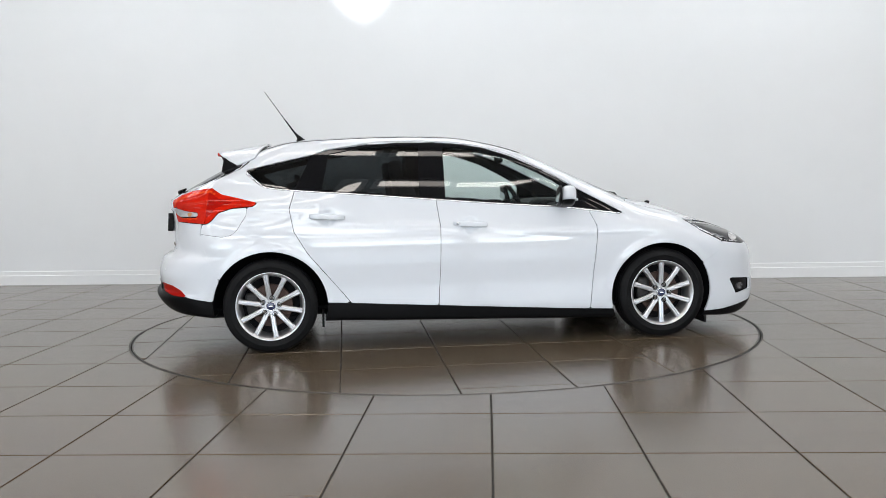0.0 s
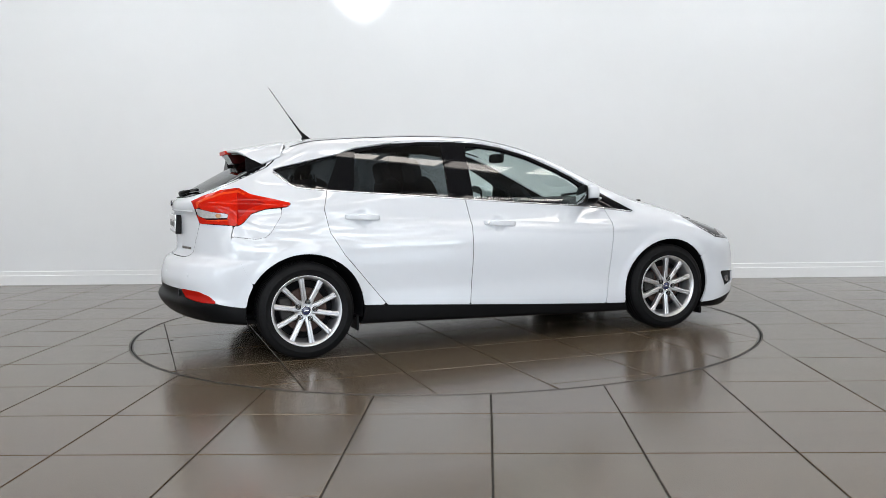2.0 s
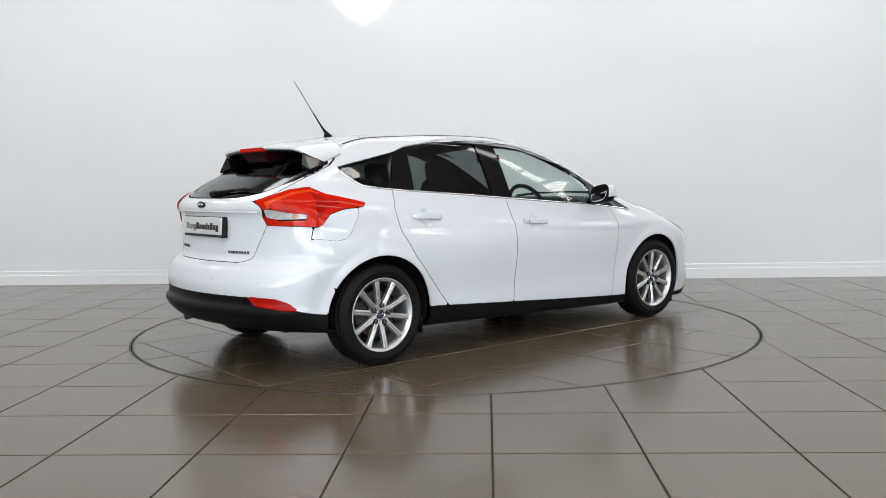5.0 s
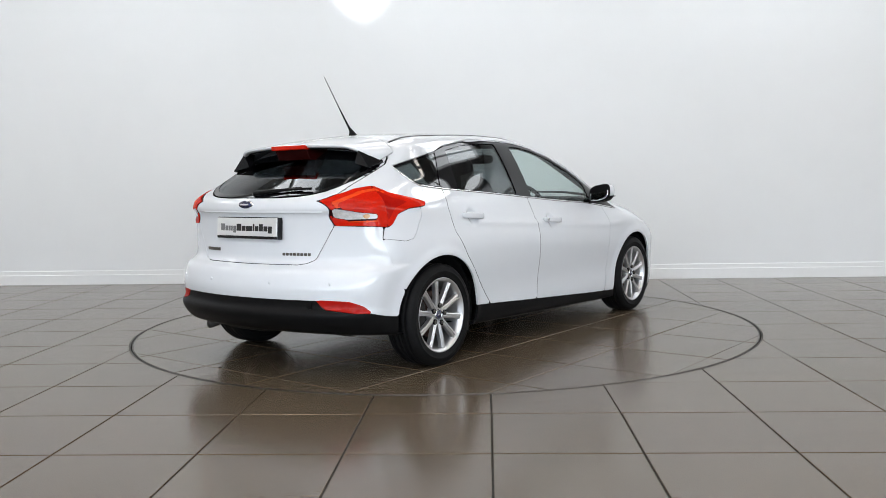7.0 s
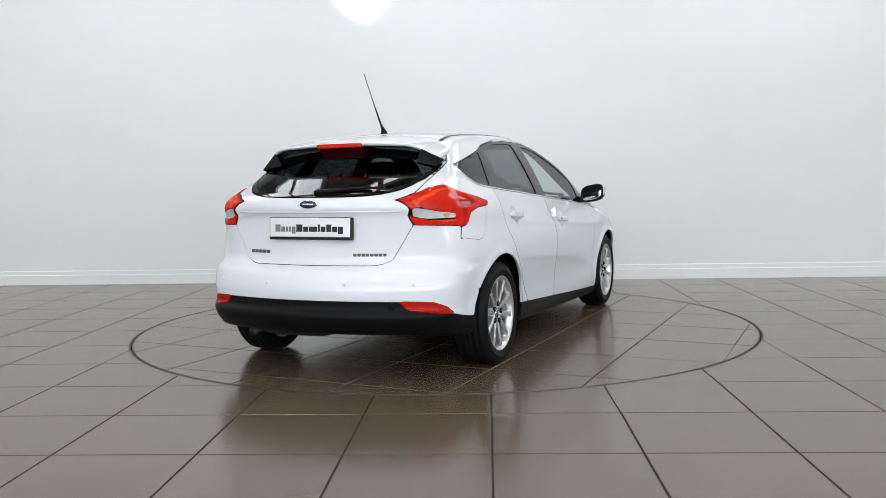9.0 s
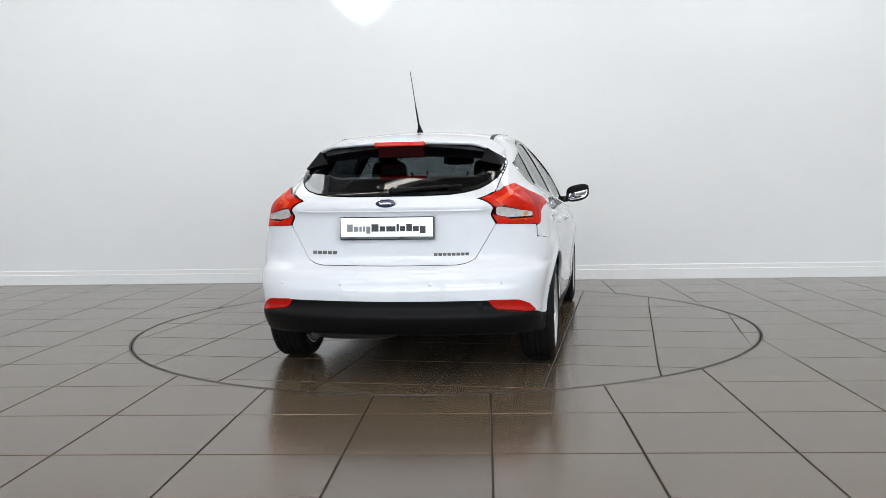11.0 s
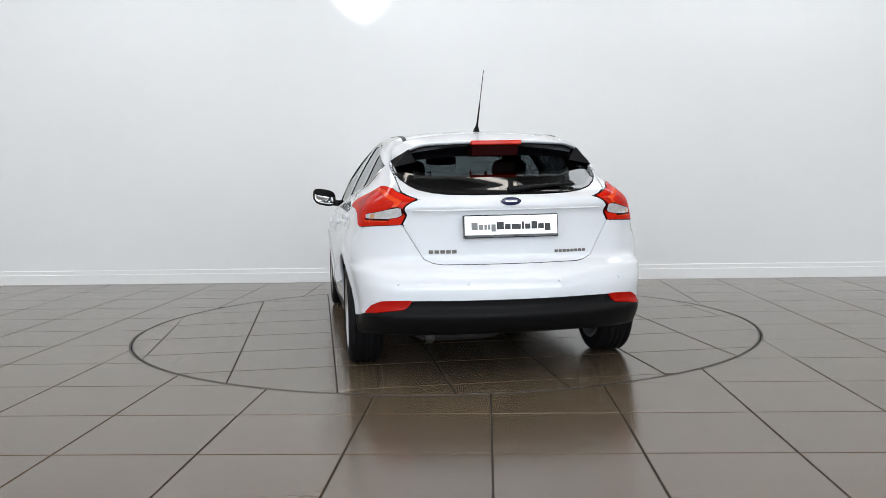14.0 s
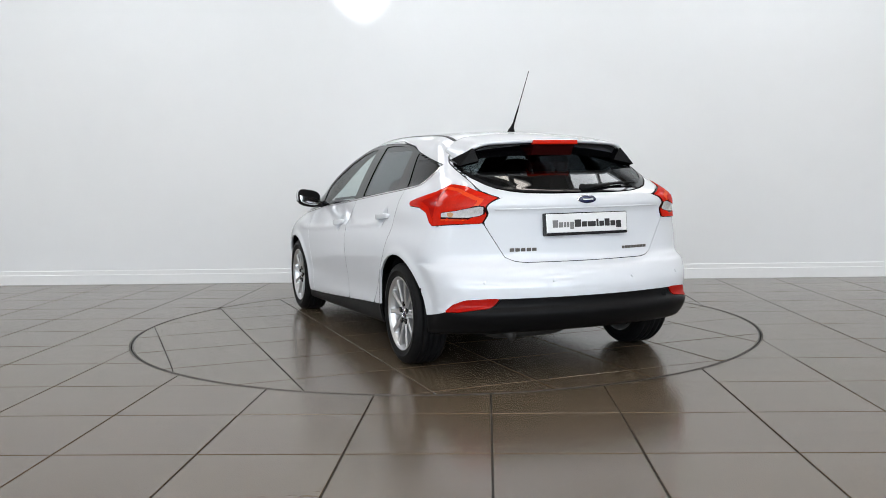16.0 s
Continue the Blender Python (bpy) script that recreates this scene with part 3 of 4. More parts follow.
def panel(name, field, mat, parent, label="", lift=0.0, lip=0.014, select=None, gap_shade=False):
    """A piece of the skin where field(x, y, z) < 0, lifted off it, its edges turned inwards."""
    x, y, z = SKIN_V.T
    if select is not None:
        keep = select(x, y, z)
        tris = SKIN_T[keep[SKIN_T].all(1)]
    else:
        tris = SKIN_T
    used, back = np.unique(tris, return_inverse=True)
    v = SKIN_V[used]
    tris = back.reshape(-1, 3)
    v, t = clip(v, tris, field(*v.T))
    if not len(t):
        return None
    normal, off = gradient(v)
    v = v - normal * off[:, None]
    normal = gradient(v, 0.006)[0]
    v = v + normal * lift
    faces = [tuple(f) for f in t]
    if lip:
        e = np.concatenate([t[:, [0, 1]], t[:, [1, 2]], t[:, [2, 0]]])
        key = np.sort(e, 1)
        _, first, count = np.unique(key, axis=0, return_index=True, return_counts=True)
        rim = e[first[count == 1]]
        ids = np.unique(rim)
        pos = {int(a): len(v) + i for i, a in enumerate(ids)}
        v = np.concatenate([v, v[ids] - normal[ids] * lip])
        lips = [(b, a, pos[int(a)], pos[int(b)]) for a, b in rim]
    else:
        lips = []
    me = bpy.data.meshes.new(name)
    me.from_pydata(v.tolist(), [], [tuple(int(i) for i in f) for f in faces + lips])
    me.materials.append(mat)
    smooth = [True] * len(faces) + [False] * len(lips)
    me.polygons.foreach_set("use_smooth", smooth)
    me.update()
    if lip:
        # keep the shading of the face true right up to the turned edge
        sharp = me.attributes.new("sharp_edge", "BOOLEAN", "EDGE")
        rims = {tuple(sorted((int(a), int(b)))) for a, b in rim}
        sharp.data.foreach_set("value", [tuple(sorted(e.vertices)) in rims for e in me.edges])
    # darken the lips: painted shade, so the gaps read as dark lines
    if gap_shade:
        me.materials.append(M_GAP_SHADE)
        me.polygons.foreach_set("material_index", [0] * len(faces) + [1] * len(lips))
    turned = [tuple(p.normal) for p in me.polygons][len(faces):]
    me.normals_split_custom_set([tuple(normal[i]) for i in t.ravel()] + [n for n in turned for _ in range(4)])
    ob = new(name, me)
    ob.parent = parent
    if label:
        tagged(ob, label)
    return ob


# outlines seen from the side: (x, z)
S_WINDOWS = shape([(-1.475, 1.195), (-1.25, 1.243), (-1.042, 1.287), (-0.90, 1.325), (-0.70, 1.350), (-0.467, 1.362), (-0.2, 1.362), (-0.03, 1.348), (0.12, 1.322), (0.31, 1.260),
                   (0.50, 1.168), (0.64, 1.090), (0.80, 1.008), (0.95, 0.925), (1.072, 0.856), (0.833, 0.890), (0.60, 0.917), (0.27, 0.941), (-0.225, 0.982), (-0.712, 1.024),
                   (-1.187, 1.062), (-1.30, 1.075), (-1.352, 1.085)])
S_REAR_DOOR = shape([(-0.222, 0.20), (-0.222, 0.28), (-0.208, 0.543), (-0.202, 0.80), (-0.222, 0.985), (-0.26, 1.375), (-0.60, 1.372), (-0.93, 1.325), (-1.03, 1.29), (-1.146, 1.07),
                     (-1.188, 0.935), (-1.161, 0.789), (-1.074, 0.643), (-0.916, 0.453), (-0.795, 0.306), (-0.78, 0.20)])
S_FRONT_DOOR = shape([(-0.222, 0.20), (-0.222, 0.28), (-0.208, 0.543), (-0.202, 0.80), (-0.222, 0.985), (-0.26, 1.375), (-0.03, 1.36), (0.13, 1.332), (0.32, 1.270), (0.52, 1.172), (0.66, 1.09),
                      (0.79, 1.015), (0.807, 0.95), (0.823, 0.871), (0.859, 0.785), (0.859, 0.70), (0.837, 0.472), (0.817, 0.218), (0.81, 0.19)])
S_QUARTER_GLASS = shape([(-1.455, 1.186), (-1.25, 1.232), (-1.045, 1.274), (-1.145, 1.074), (-1.187, 1.070), (-1.335, 1.092)])
S_REAR_GLASS = shape([(-0.975, 1.050), (-0.925, 1.294), (-0.70, 1.334), (-0.467, 1.347), (-0.318, 1.345), (-0.330, 1.000), (-0.712, 1.033)])
S_FRONT_GLASS = shape([(-0.155, 0.985), (-0.148, 1.330), (-0.04, 1.330), (0.11, 1.306), (0.30, 1.244), (0.49, 1.153), (0.625, 1.075), (0.66, 1.04), (0.665, 0.925), (0.60, 0.928), (0.27, 0.951)])
S_TAIL_LAMP = shape([(-1.965, 1.000), (-1.925, 0.860), (-1.72, 0.846), (-1.690, 0.862), (-1.638, 0.918), (-1.55, 0.945), (-1.42, 0.953), (-1.385, 0.978), (-1.50, 1.008), (-1.625, 1.038), (-1.690, 1.080),
                     (-1.80, 1.065), (-1.90, 1.032)])
S_REVERSE = shape([(-1.948, 0.958), (-1.928, 0.908), (-1.895, 0.896), (-1.775, 0.898), (-1.772, 0.920), (-1.86, 0.934)])
S_HEADLAMP = shape([(1.50, 0.808), (1.62, 0.722), (1.78, 0.645), (1.98, 0.618), (2.06, 0.625), (2.06, 0.69), (1.97, 0.715), (1.80, 0.765)])
S_FOG = shape([(1.838, 0.386), (2.06, 0.368), (2.06, 0.29), (1.906, 0.268)])
S_FLAP = shape([(-1.762, 0.784), (-1.738, 0.865), (-1.64, 0.940), (-1.55, 0.970), (-1.452, 0.968), (-1.462, 0.90), (-1.526, 0.803), (-1.56, 0.775), (-1.62, 0.764)])
S_REFLECTOR = shape([(-2.052, 0.462), (-1.96, 0.452), (-1.90, 0.423), (-1.850, 0.374), (-1.95, 0.383), (-2.03, 0.404)])
S_BUMPER = shape([(-2.4, 0.66), (-2.06, 0.66), (-1.985, 0.93), (-1.745, 0.86), (-1.765, 0.782), (-1.715, 0.62), (-1.64, 0.46), (-1.58, 0.10), (-2.4, 0.10)])
# outlines seen from behind: (|y|, z)
R_GLASS = shape([(-0.2, 1.020), (0.20, 1.020), (0.34, 1.025), (0.42, 1.035), (0.49, 1.053), (0.535, 1.078), (0.573, 1.115), (0.592, 1.160), (0.594, 1.19), (0.582, 1.225), (0.55, 1.26), (0.50, 1.288), (0.30, 1.305), (-0.2, 1.310)])
R_GATE = shape([(-0.2, 0.640), (0.38, 0.642), (0.43, 0.650), (0.475, 0.672), (0.515, 0.74), (0.590, 0.868), (0.575, 0.98), (0.582, 1.04), (0.590, 1.095), (0.605, 1.165), (0.606, 1.205), (0.585, 1.245), (0.535, 1.29), (0.495, 1.31), (0.495, 1.48), (-0.2, 1.48)])
lower_edge = curve([(-2.3, 0.458), (-2.05, 0.455), (-1.96, 0.432), (-1.854, 0.375), (-1.70, 0.346), (-1.5, 0.33)])
front_lip = curve([(1.5, 0.16), (1.73, 0.165), (2.0, 0.20), (2.25, 0.235)])
sill_edge = curve([(-1.2, 0.330), (-0.956, 0.319), (-0.21, 0.274), (0.957, 0.208), (1.2, 0.20)])
chrome_line = curve([(-1.50, 1.205), (-1.475, 1.180), (-1.41, 1.122), (-1.352, 1.079), (-1.187, 1.056), (-0.712, 1.018), (-0.225, 0.976), (0.27, 0.935), (0.60, 0.911), (0.833, 0.884), (1.06, 0.853)])
screen_edge = curve([(0.1, 0.50), (0.3, 0.520), (0.6, 0.565), (0.9, 0.615), (1.15, 0.665), (1.4, 0.70)])
strip_half = curve([(-1.34, 0.012), (-1.0, 0.011), (0.1, 0.008), (0.42, 0.005)])


def arch(x, z, grow=0.0):
    return np.minimum(np.hypot((x + AXLE) * 0.965, z - HUB) - 0.356 - grow, np.hypot((x - AXLE) * 0.965, z - HUB) - 0.345 - grow)


def gate(x, y, z):
    return np.maximum(R_GATE(np.abs(y), z), x + 1.335 + 0.06 * (np.abs(y) / 0.56) ** 4)


def screen(x, y, z):
    ay = np.abs(y)
    return np.maximum.reduce([ay - screen_edge(x), 0.24 - 0.10 * y * y - x, x - 1.30 + 0.42 * y * y, 0.93 - z])


def bonnet(x, y, z):
    ay = np.abs(y)
    return np.maximum.reduce([ay - curve([(1.0, 0.70), (1.5, 0.69), (1.8, 0.63), (2.05, 0.56)])(x), 1.305 - 0.42 * y * y - x, x - 2.10 + 0.25 * y * y, 0.66 - z])


def rear_bumper(x, y, z):
    return np.maximum(S_BUMPER(x, z), -R_GATE(np.abs(y), z))


def front_bumper(x, y, z):
    top = curve([(1.6, 0.50), (1.70, 0.56), (1.80, 0.66), (1.95, 0.66), (2.1, 0.66), (2.3, 0.66)])(x)
    return np.maximum.reduce([1.62 - x, z - top, -bonnet(x, y, z)])


def side_of(sign):
    return lambda x, y, z: sign * y > 0.2


def build_car():
    car = bpy.data.objects.new("car", None)
    scene.collection.objects.link(car)
    tagged(car, "white five-door hatchback with silver alloy wheels on the turntable", "car")
    big = np.maximum
    doors = lambda x, z: np.minimum(S_REAR_DOOR(x, z), S_FRONT_DOOR(x, z))

    def shell(x, y, z):
        ay = np.abs(y)
        away = [-gate(x, y, z), -big(R_GLASS(ay, z), x + 1.5), -screen(x, y, z), -bonnet(x, y, z), -rear_bumper(x, y, z) - 0.0019, -front_bumper(x, y, z) - 0.0014,
                -big(S_WINDOWS(x, z), 0.4 - ay), -big(doors(x, z), 0.4 - ay), -big(S_TAIL_LAMP(x, z), 0.3 - ay) - 0.0019, -big(S_HEADLAMP(x, z), 0.3 - ay), -big(S_FLAP(x, z), 0.3 + y) - 0.001,
                -big(arch(x, z), 0.4 - ay), sill_edge(x) - z]
        return np.maximum.reduce(away) + GAP
    panel("body_shell", shell, M_PAINT, car)
    # dark inner lining, open at the windows and arches

    def lining(x, y, z):
        ay = np.abs(y)
        return np.maximum.reduce([-big(S_WINDOWS(x, z) + 0.012, 0.4 - ay), -(screen(x, y, z) + 0.02), -big(R_GLASS(ay, z) + 0.03, x + 1.5), -big(arch(x, z, 0.02), 0.4 - ay)])
    panel("inner_lining", lining, M_INNER, car, "dark lining behind the painted panels", lift=-0.026, lip=0)
    gate_part = panel("tailgate", lambda x, y, z: np.maximum.reduce([gate(x, y, z), -big(R_GLASS(np.abs(y), z), x + 1.5), -big(S_TAIL_LAMP(x, z), 0.3 - np.abs(y)) - 0.0019]) + 0.0030, M_PAINT, car, gap_shade=True)
    panel("rear_window", lambda x, y, z: big(R_GLASS(np.abs(y), z) + 0.003, x + 1.503), M_REARGLASS, gate_part, "dark tinted rear window", lift=-0.002, lip=0.004)
    edge = lambda y, z: np.minimum(-(R_GLASS(np.abs(y), z) + 0.022), np.minimum(1.245 - 0.10 * y * y - z, (1.285 - 1.4 * (np.abs(y) - 0.49) - z) * 0.6))
    panel("window_border", lambda x, y, z: np.maximum.reduce([R_GLASS(np.abs(y), z) + 0.003, edge(y, z), x + 1.503]), M_GLOSS, gate_part, "gloss black border", lift=0.0005, lip=0)
    bon = panel("bonnet", lambda x, y, z: big(bonnet(x, y, z), -big(S_HEADLAMP(x, z), 0.3 - np.abs(y))) + GAP, M_PAINT, car, gap_shade=True)
    panel("windscreen", lambda x, y, z: screen(x, y, z) + 0.004, M_GLASS, car, "clear laminated windscreen", lift=-0.002, lip=0.004)
    rb = panel("rear_bumper", lambda x, y, z: np.maximum.reduce([rear_bumper(x, y, z), -big(S_TAIL_LAMP(x, z), 0.3 - np.abs(y)), -big(arch(x, z), 0.4 - np.abs(y)), -big(S_FLAP(x, z), 0.3 + y), lower_edge(x) - z]) + 0.0003, M_PAINT, car)
    panel("lower_valance", lambda x, y, z: np.maximum.reduce([rear_bumper(x, y, z), -big(arch(x, z), 0.4 - np.abs(y)), z - lower_edge(x), -big(S_REFLECTOR(x, z), 0.3 - np.abs(y))]) + 0.001, M_BLACK, rb, "black textured lower bumper", lift=0.001)
    fb = panel("front_bumper", lambda x, y, z: np.maximum.reduce([front_bumper(x, y, z), -big(S_HEADLAMP(x, z), 0.3 - np.abs(y)), -big(arch(x, z), 0.4 - np.abs(y)), front_lip(x) - z, -big(S_FOG(x, z), 0.3 - np.abs(y)), -grille(x, y, z)]) + 0.001, M_PAINT, car)
    panel("front_splitter", lambda x, y, z: np.maximum.reduce([front_bumper(x, y, z), -big(arch(x, z), 0.4 - np.abs(y)), z - front_lip(x)]) + 0.001, M_BLACK, fb, "black lower lip", lift=0.002)
    panel("grille", lambda x, y, z: grille(x, y, z) + 0.003, M_BLACK, fb, "black grille", lift=-0.012, lip=0)
    for sign in (-1, 1):
        sel = side_of(sign)
        rd = panel("rear_door", lambda x, y, z: np.maximum.reduce([S_REAR_DOOR(x, z), S_WINDOWS(x, z) * -1, -arch(x, z), sill_edge(x) - z]) + 0.0018, M_PAINT, car, select=sel, gap_shade=True)
        fd = panel("front_door", lambda x, y, z: np.maximum.reduce([S_FRONT_DOOR(x, z), -S_WINDOWS(x, z), -arch(x, z), sill_edge(x) - z]) + 0.0018, M_PAINT, car, select=sel, gap_shade=True)
        glasses = lambda x, z: np.minimum.reduce([S_QUARTER_GLASS(x, z), S_REAR_GLASS(x, z), S_FRONT_GLASS(x, z)])
        panel("window_trim", lambda x, y, z: np.maximum.reduce([S_WINDOWS(x, z), -glasses(x, z)]) + 0.001, M_GLOSS, car, "gloss black window surround and pillars", select=sel, lift=-0.002, lip=0.02)
        panel("quarter_window", lambda x, y, z: S_QUARTER_GLASS(x, z) - 0.002, M_PRIVACY, car, "dark tinted quarter window", select=sel, lift=-0.006, lip=0)
        panel("rear_door_window", lambda x, y, z: S_REAR_GLASS(x, z) - 0.002, M_PRIVACY, rd, "dark tinted side window", select=sel, lift=-0.007, lip=0)
        panel("front_door_window", lambda x, y, z: S_FRONT_GLASS(x, z) - 0.002, M_GLASS, fd, "clear side window", select=sel, lift=-0.007, lip=0)
        xs = np.linspace(-1.47, 1.03, 60)
        zs = chrome_line(xs)
        ys = half_width(xs, zs)
        v, f = tube([(a, sign * (b + 0.001), c) for a, b, c in zip(xs, ys, zs)], [0.006] * 60, 8)
        mesh_object("belt_moulding", v, f, M_CHROME, car, "thin chrome strip under the windows", True)
        sill = panel("side_sill", lambda x, y, z: np.maximum.reduce([z - sill_edge(x), -arch(x, z), -rear_bumper(x, y, z), -front_bumper(x, y, z), np.abs(x) - 1.25, 0.15 - z]) + 0.001, M_BLACK, car, "black plastic side sill", select=sel, lift=0.002)
        if sign < 0:
            panel("fuel_flap", lambda x, y, z: big(S_FLAP(x, z), -S_TAIL_LAMP(x, z)) + 0.0012, M_PAINT, car, "white fuel flap", select=sel, gap_shade=True)
        lamp = panel("tail_lamp", lambda x, y, z: S_TAIL_LAMP(x, z) + 0.0005, M_REDDARK, car, "red wraparound tail lamp with a clear reversing lens", select=sel, lift=0.001, lip=0.02)
        inner = lambda x, z: big(S_TAIL_LAMP(x, z) + 0.003, -(S_REVERSE(x, z) - 0.003))
        guide = lambda x, z: np.maximum.reduce([np.abs(S_TAIL_LAMP(x, z) + 0.024) - 0.006, x + 1.66, 0.955 - z])
        low = lambda x, z: np.maximum.reduce([np.abs(z - 0.880 - 0.02 * (x + 1.85)) - 0.006, np.abs(x + 1.83) - 0.06])
        split = lambda z: -1.715 + 0.10 * (z - 0.95)
        panel("red_lens", lambda x, y, z: np.maximum.reduce([inner(x, z), x - split(z), -guide(x, z) + 0.0006, -low(x, z) + 0.0006]), M_RED, lamp, "glossy red lens", select=sel, lift=0.006, lip=0.006)
        panel("side_lens", lambda x, y, z: np.maximum.reduce([inner(x, z), split(z) - x + 0.0012, -guide(x, z) + 0.0006]), M_RED, lamp, "glossy red lens on the flank", select=sel, lift=0.006, lip=0.006)
        panel("lens_core", lambda x, y, z: np.maximum.reduce([S_TAIL_LAMP(x, z) + 0.034, split(z) - x + 0.0012]), M_REDDEEP, lamp, "deep red core", select=sel, lift=0.0068, lip=0.004)
        panel("light_guide", lambda x, y, z: guide(x, z), M_REDGLOW, lamp, "orange-red light guide", select=sel, lift=0.0064, lip=0.004)
        panel("indicator_strip", lambda x, y, z: low(x, z), M_REDGLOW, lamp, "orange-red strip under the reversing lens", select=sel, lift=0.0064, lip=0.004)
        panel("reversing_lens", lambda x, y, z: S_REVERSE(x, z), M_CLEAR, lamp, "clear reversing lens", select=sel, lift=0.004, lip=0.004)
        panel("indicator_bulb", lambda x, y, z: np.hypot((x + 1.825) * 0.8, z - 0.912) - 0.014, M_AMBER, lamp, "amber bulb behind the lens", select=sel, lift=0.0055, lip=0)
        head = panel("headlamp", lambda x, y, z: S_HEADLAMP(x, z) + 0.002, M_GLOSS, car, "swept dark headlamp with a clear lens", select=sel, lift=-0.004, lip=0.03)
        panel("lens", lambda x, y, z: np.hypot((x - 1.90) * 0.7, z - 0.672) - 0.027, M_CLEAR, head, "clear projector lens", select=sel, lift=0.002, lip=0.01)
        panel("running_light", lambda x, y, z: np.maximum.reduce([S_HEADLAMP(x, z) + 0.008, -(S_HEADLAMP(x, z) + 0.016), x - 1.95]), M_CLEAR, head, select=sel, lift=-0.001, lip=0.004)
        fog = panel("fog_lamp", lambda x, y, z: S_FOG(x, z) + 0.002, M_BLACK, fb, "fog lamp in a black bezel", select=sel, lift=-0.02, lip=0)
        panel("lens", lambda x, y, z: np.hypot((x - 1.955) * 0.8, z - 0.318) - 0.026, M_SMOKED, fog, select=sel, lift=-0.008, lip=0.012)
        panel("reflector", lambda x, y, z: S_REFLECTOR(x, z) + 0.002, M_REDDEEP, rb, "red rear reflector", select=sel, lift=0.002, lip=0.01)
        panel("roof_strip", lambda x, y, z: np.maximum.reduce([np.abs(np.abs(y) - 0.486) - strip_half(x), x - 0.42, -1.33 - x, 1.2 - z]), M_BLACK, car, "thin black roof strip", select=sel, lift=0.002, lip=0.008)
        door_fittings(sign, rd, fd)
        mirror(sign, car)
    spoiler(gate_part)
    rear_details(gate_part, rb)
    front_details(bon)
    roof_antenna(car)
    underside(car)
    cabin(car)
    for x, sign in ((-AXLE, -1), (AXLE, -1), (-AXLE, 1), (AXLE, 1)):
        wheel(car, x, sign)
    return car


def grille(x, y, z):
    ay = np.abs(y)
    return np.maximum(shape([(-0.3, 0.30), (0.40, 0.30), (0.46, 0.36), (0.36, 0.58), (0.30, 0.60), (-0.3, 0.60)])(ay, z), 1.9 - x)


def surface_y(x, z, sign):
    return sign * float(half_width(np.array([x]), np.array([z]))[0])


def door_fittings(sign, rd, fd):
    for hx, hz, owner in ((-0.945, 0.880, rd), (-0.002, 0.812, fd)):
        v, f = pillow(0, 0, 0, 0.115, 0.015, 0.0185, 5.0, 32)
        ends = (surface_y(hx - 0.11, hz + 0.006, sign), surface_y(hx + 0.11, hz - 0.006, sign))
        v = [(hx + a, ends[0] + (ends[1] - ends[0]) * (a + 0.11) / 0.22 + sign * 0.020 + b - sign * 0.016 * (abs(a) / 0.115) ** 4, hz + c - 0.055 * a) for a, b, c in v]
        handle = mesh_object("door_handle", v, f, M_PAINT, owner, "body-coloured door handle", True)
        if owner is fd and sign < 0:
            v, f = revolve([(0.0001, 0.006), (0.007, 0.006), (0.009, 0.003), (0.009, 0)], 16, "y")
            y = surface_y(hx - 0.1, hz, sign)
            mesh_object("lock_cover", [(p[0] + hx - 0.088, y - 0.027 - p[1], p[2] + hz + 0.005) for p in v], f, M_CHROME, handle, "", True)


def mirror(sign, car):
    e = bpy.data.objects.new("door_mirror", None)
    scene.collection.objects.link(e)
    e.parent = car
    tagged(e, "white door mirror with black foot")
    v, f = pillow(0.650, sign * 0.935, 0.985, 0.052, 0.092, 0.066, 3.0, 28)
    v = [(x - 0.03 * (abs(y) - 0.85) * 3, y, z + (0.18 * (abs(y) - 0.945))) for x, y, z in v]
    lo = [(x, y, z) for x, y, z in v]
    mesh_object("housing", [(x, y, max(z, 0.952 + 0.18 * (abs(y) - 0.945))) for x, y, z in lo], f, M_PAINT, e, "white mirror cap", True)
    mesh_object("lower_housing", [(x - 0.002, y, min(z, 0.955 + 0.18 * (abs(y) - 0.945)) - 0.004) for x, y, z in [(0.655 + (a - 0.655) * 0.97, sign * 0.945 + (b - sign * 0.945) * 0.97, c) for a, b, c in lo]], f, M_BLACK, e, "black lower mirror shell", True)
    v, f = pillow(0.592, sign * 0.936, 0.985, 0.012, 0.092, 0.065, 3.2, 24)
    mesh_object("bezel", [(x - 0.03 * (abs(y) - 0.85) * 3, y, z + 0.18 * (abs(y) - 0.945)) for x, y, z in v], f, M_BLACK, e, "black mirror surround", True)
    v, f = pillow(0.581, sign * 0.936, 0.985, 0.004, 0.080, 0.053, 3.2, 24)
    mesh_object("mirror_glass", [(x - 0.03 * (abs(y) - 0.85) * 3 + 0.17 * (z - 0.985) + 0.002, y, z + 0.18 * (abs(y) - 0.945)) for x, y, z in v], f, M_MIRROR, e, "mirror glass", True)
    v, f = tube([(0.66, sign * 0.775, 0.925), (0.66, sign * 0.83, 0.932), (0.655, sign * 0.89, 0.945)], [0.034, 0.026, 0.03], 14)
    mesh_object("foot", v, f, M_GLOSS, e, "black mirror foot", True)
    v, f = pillow(0.682, sign * 0.975, 0.962, 0.012, 0.045, 0.010, 3, 16)
    mesh_object("indicator", v, f, M_CLEAR, e, "clear side indicator", True)


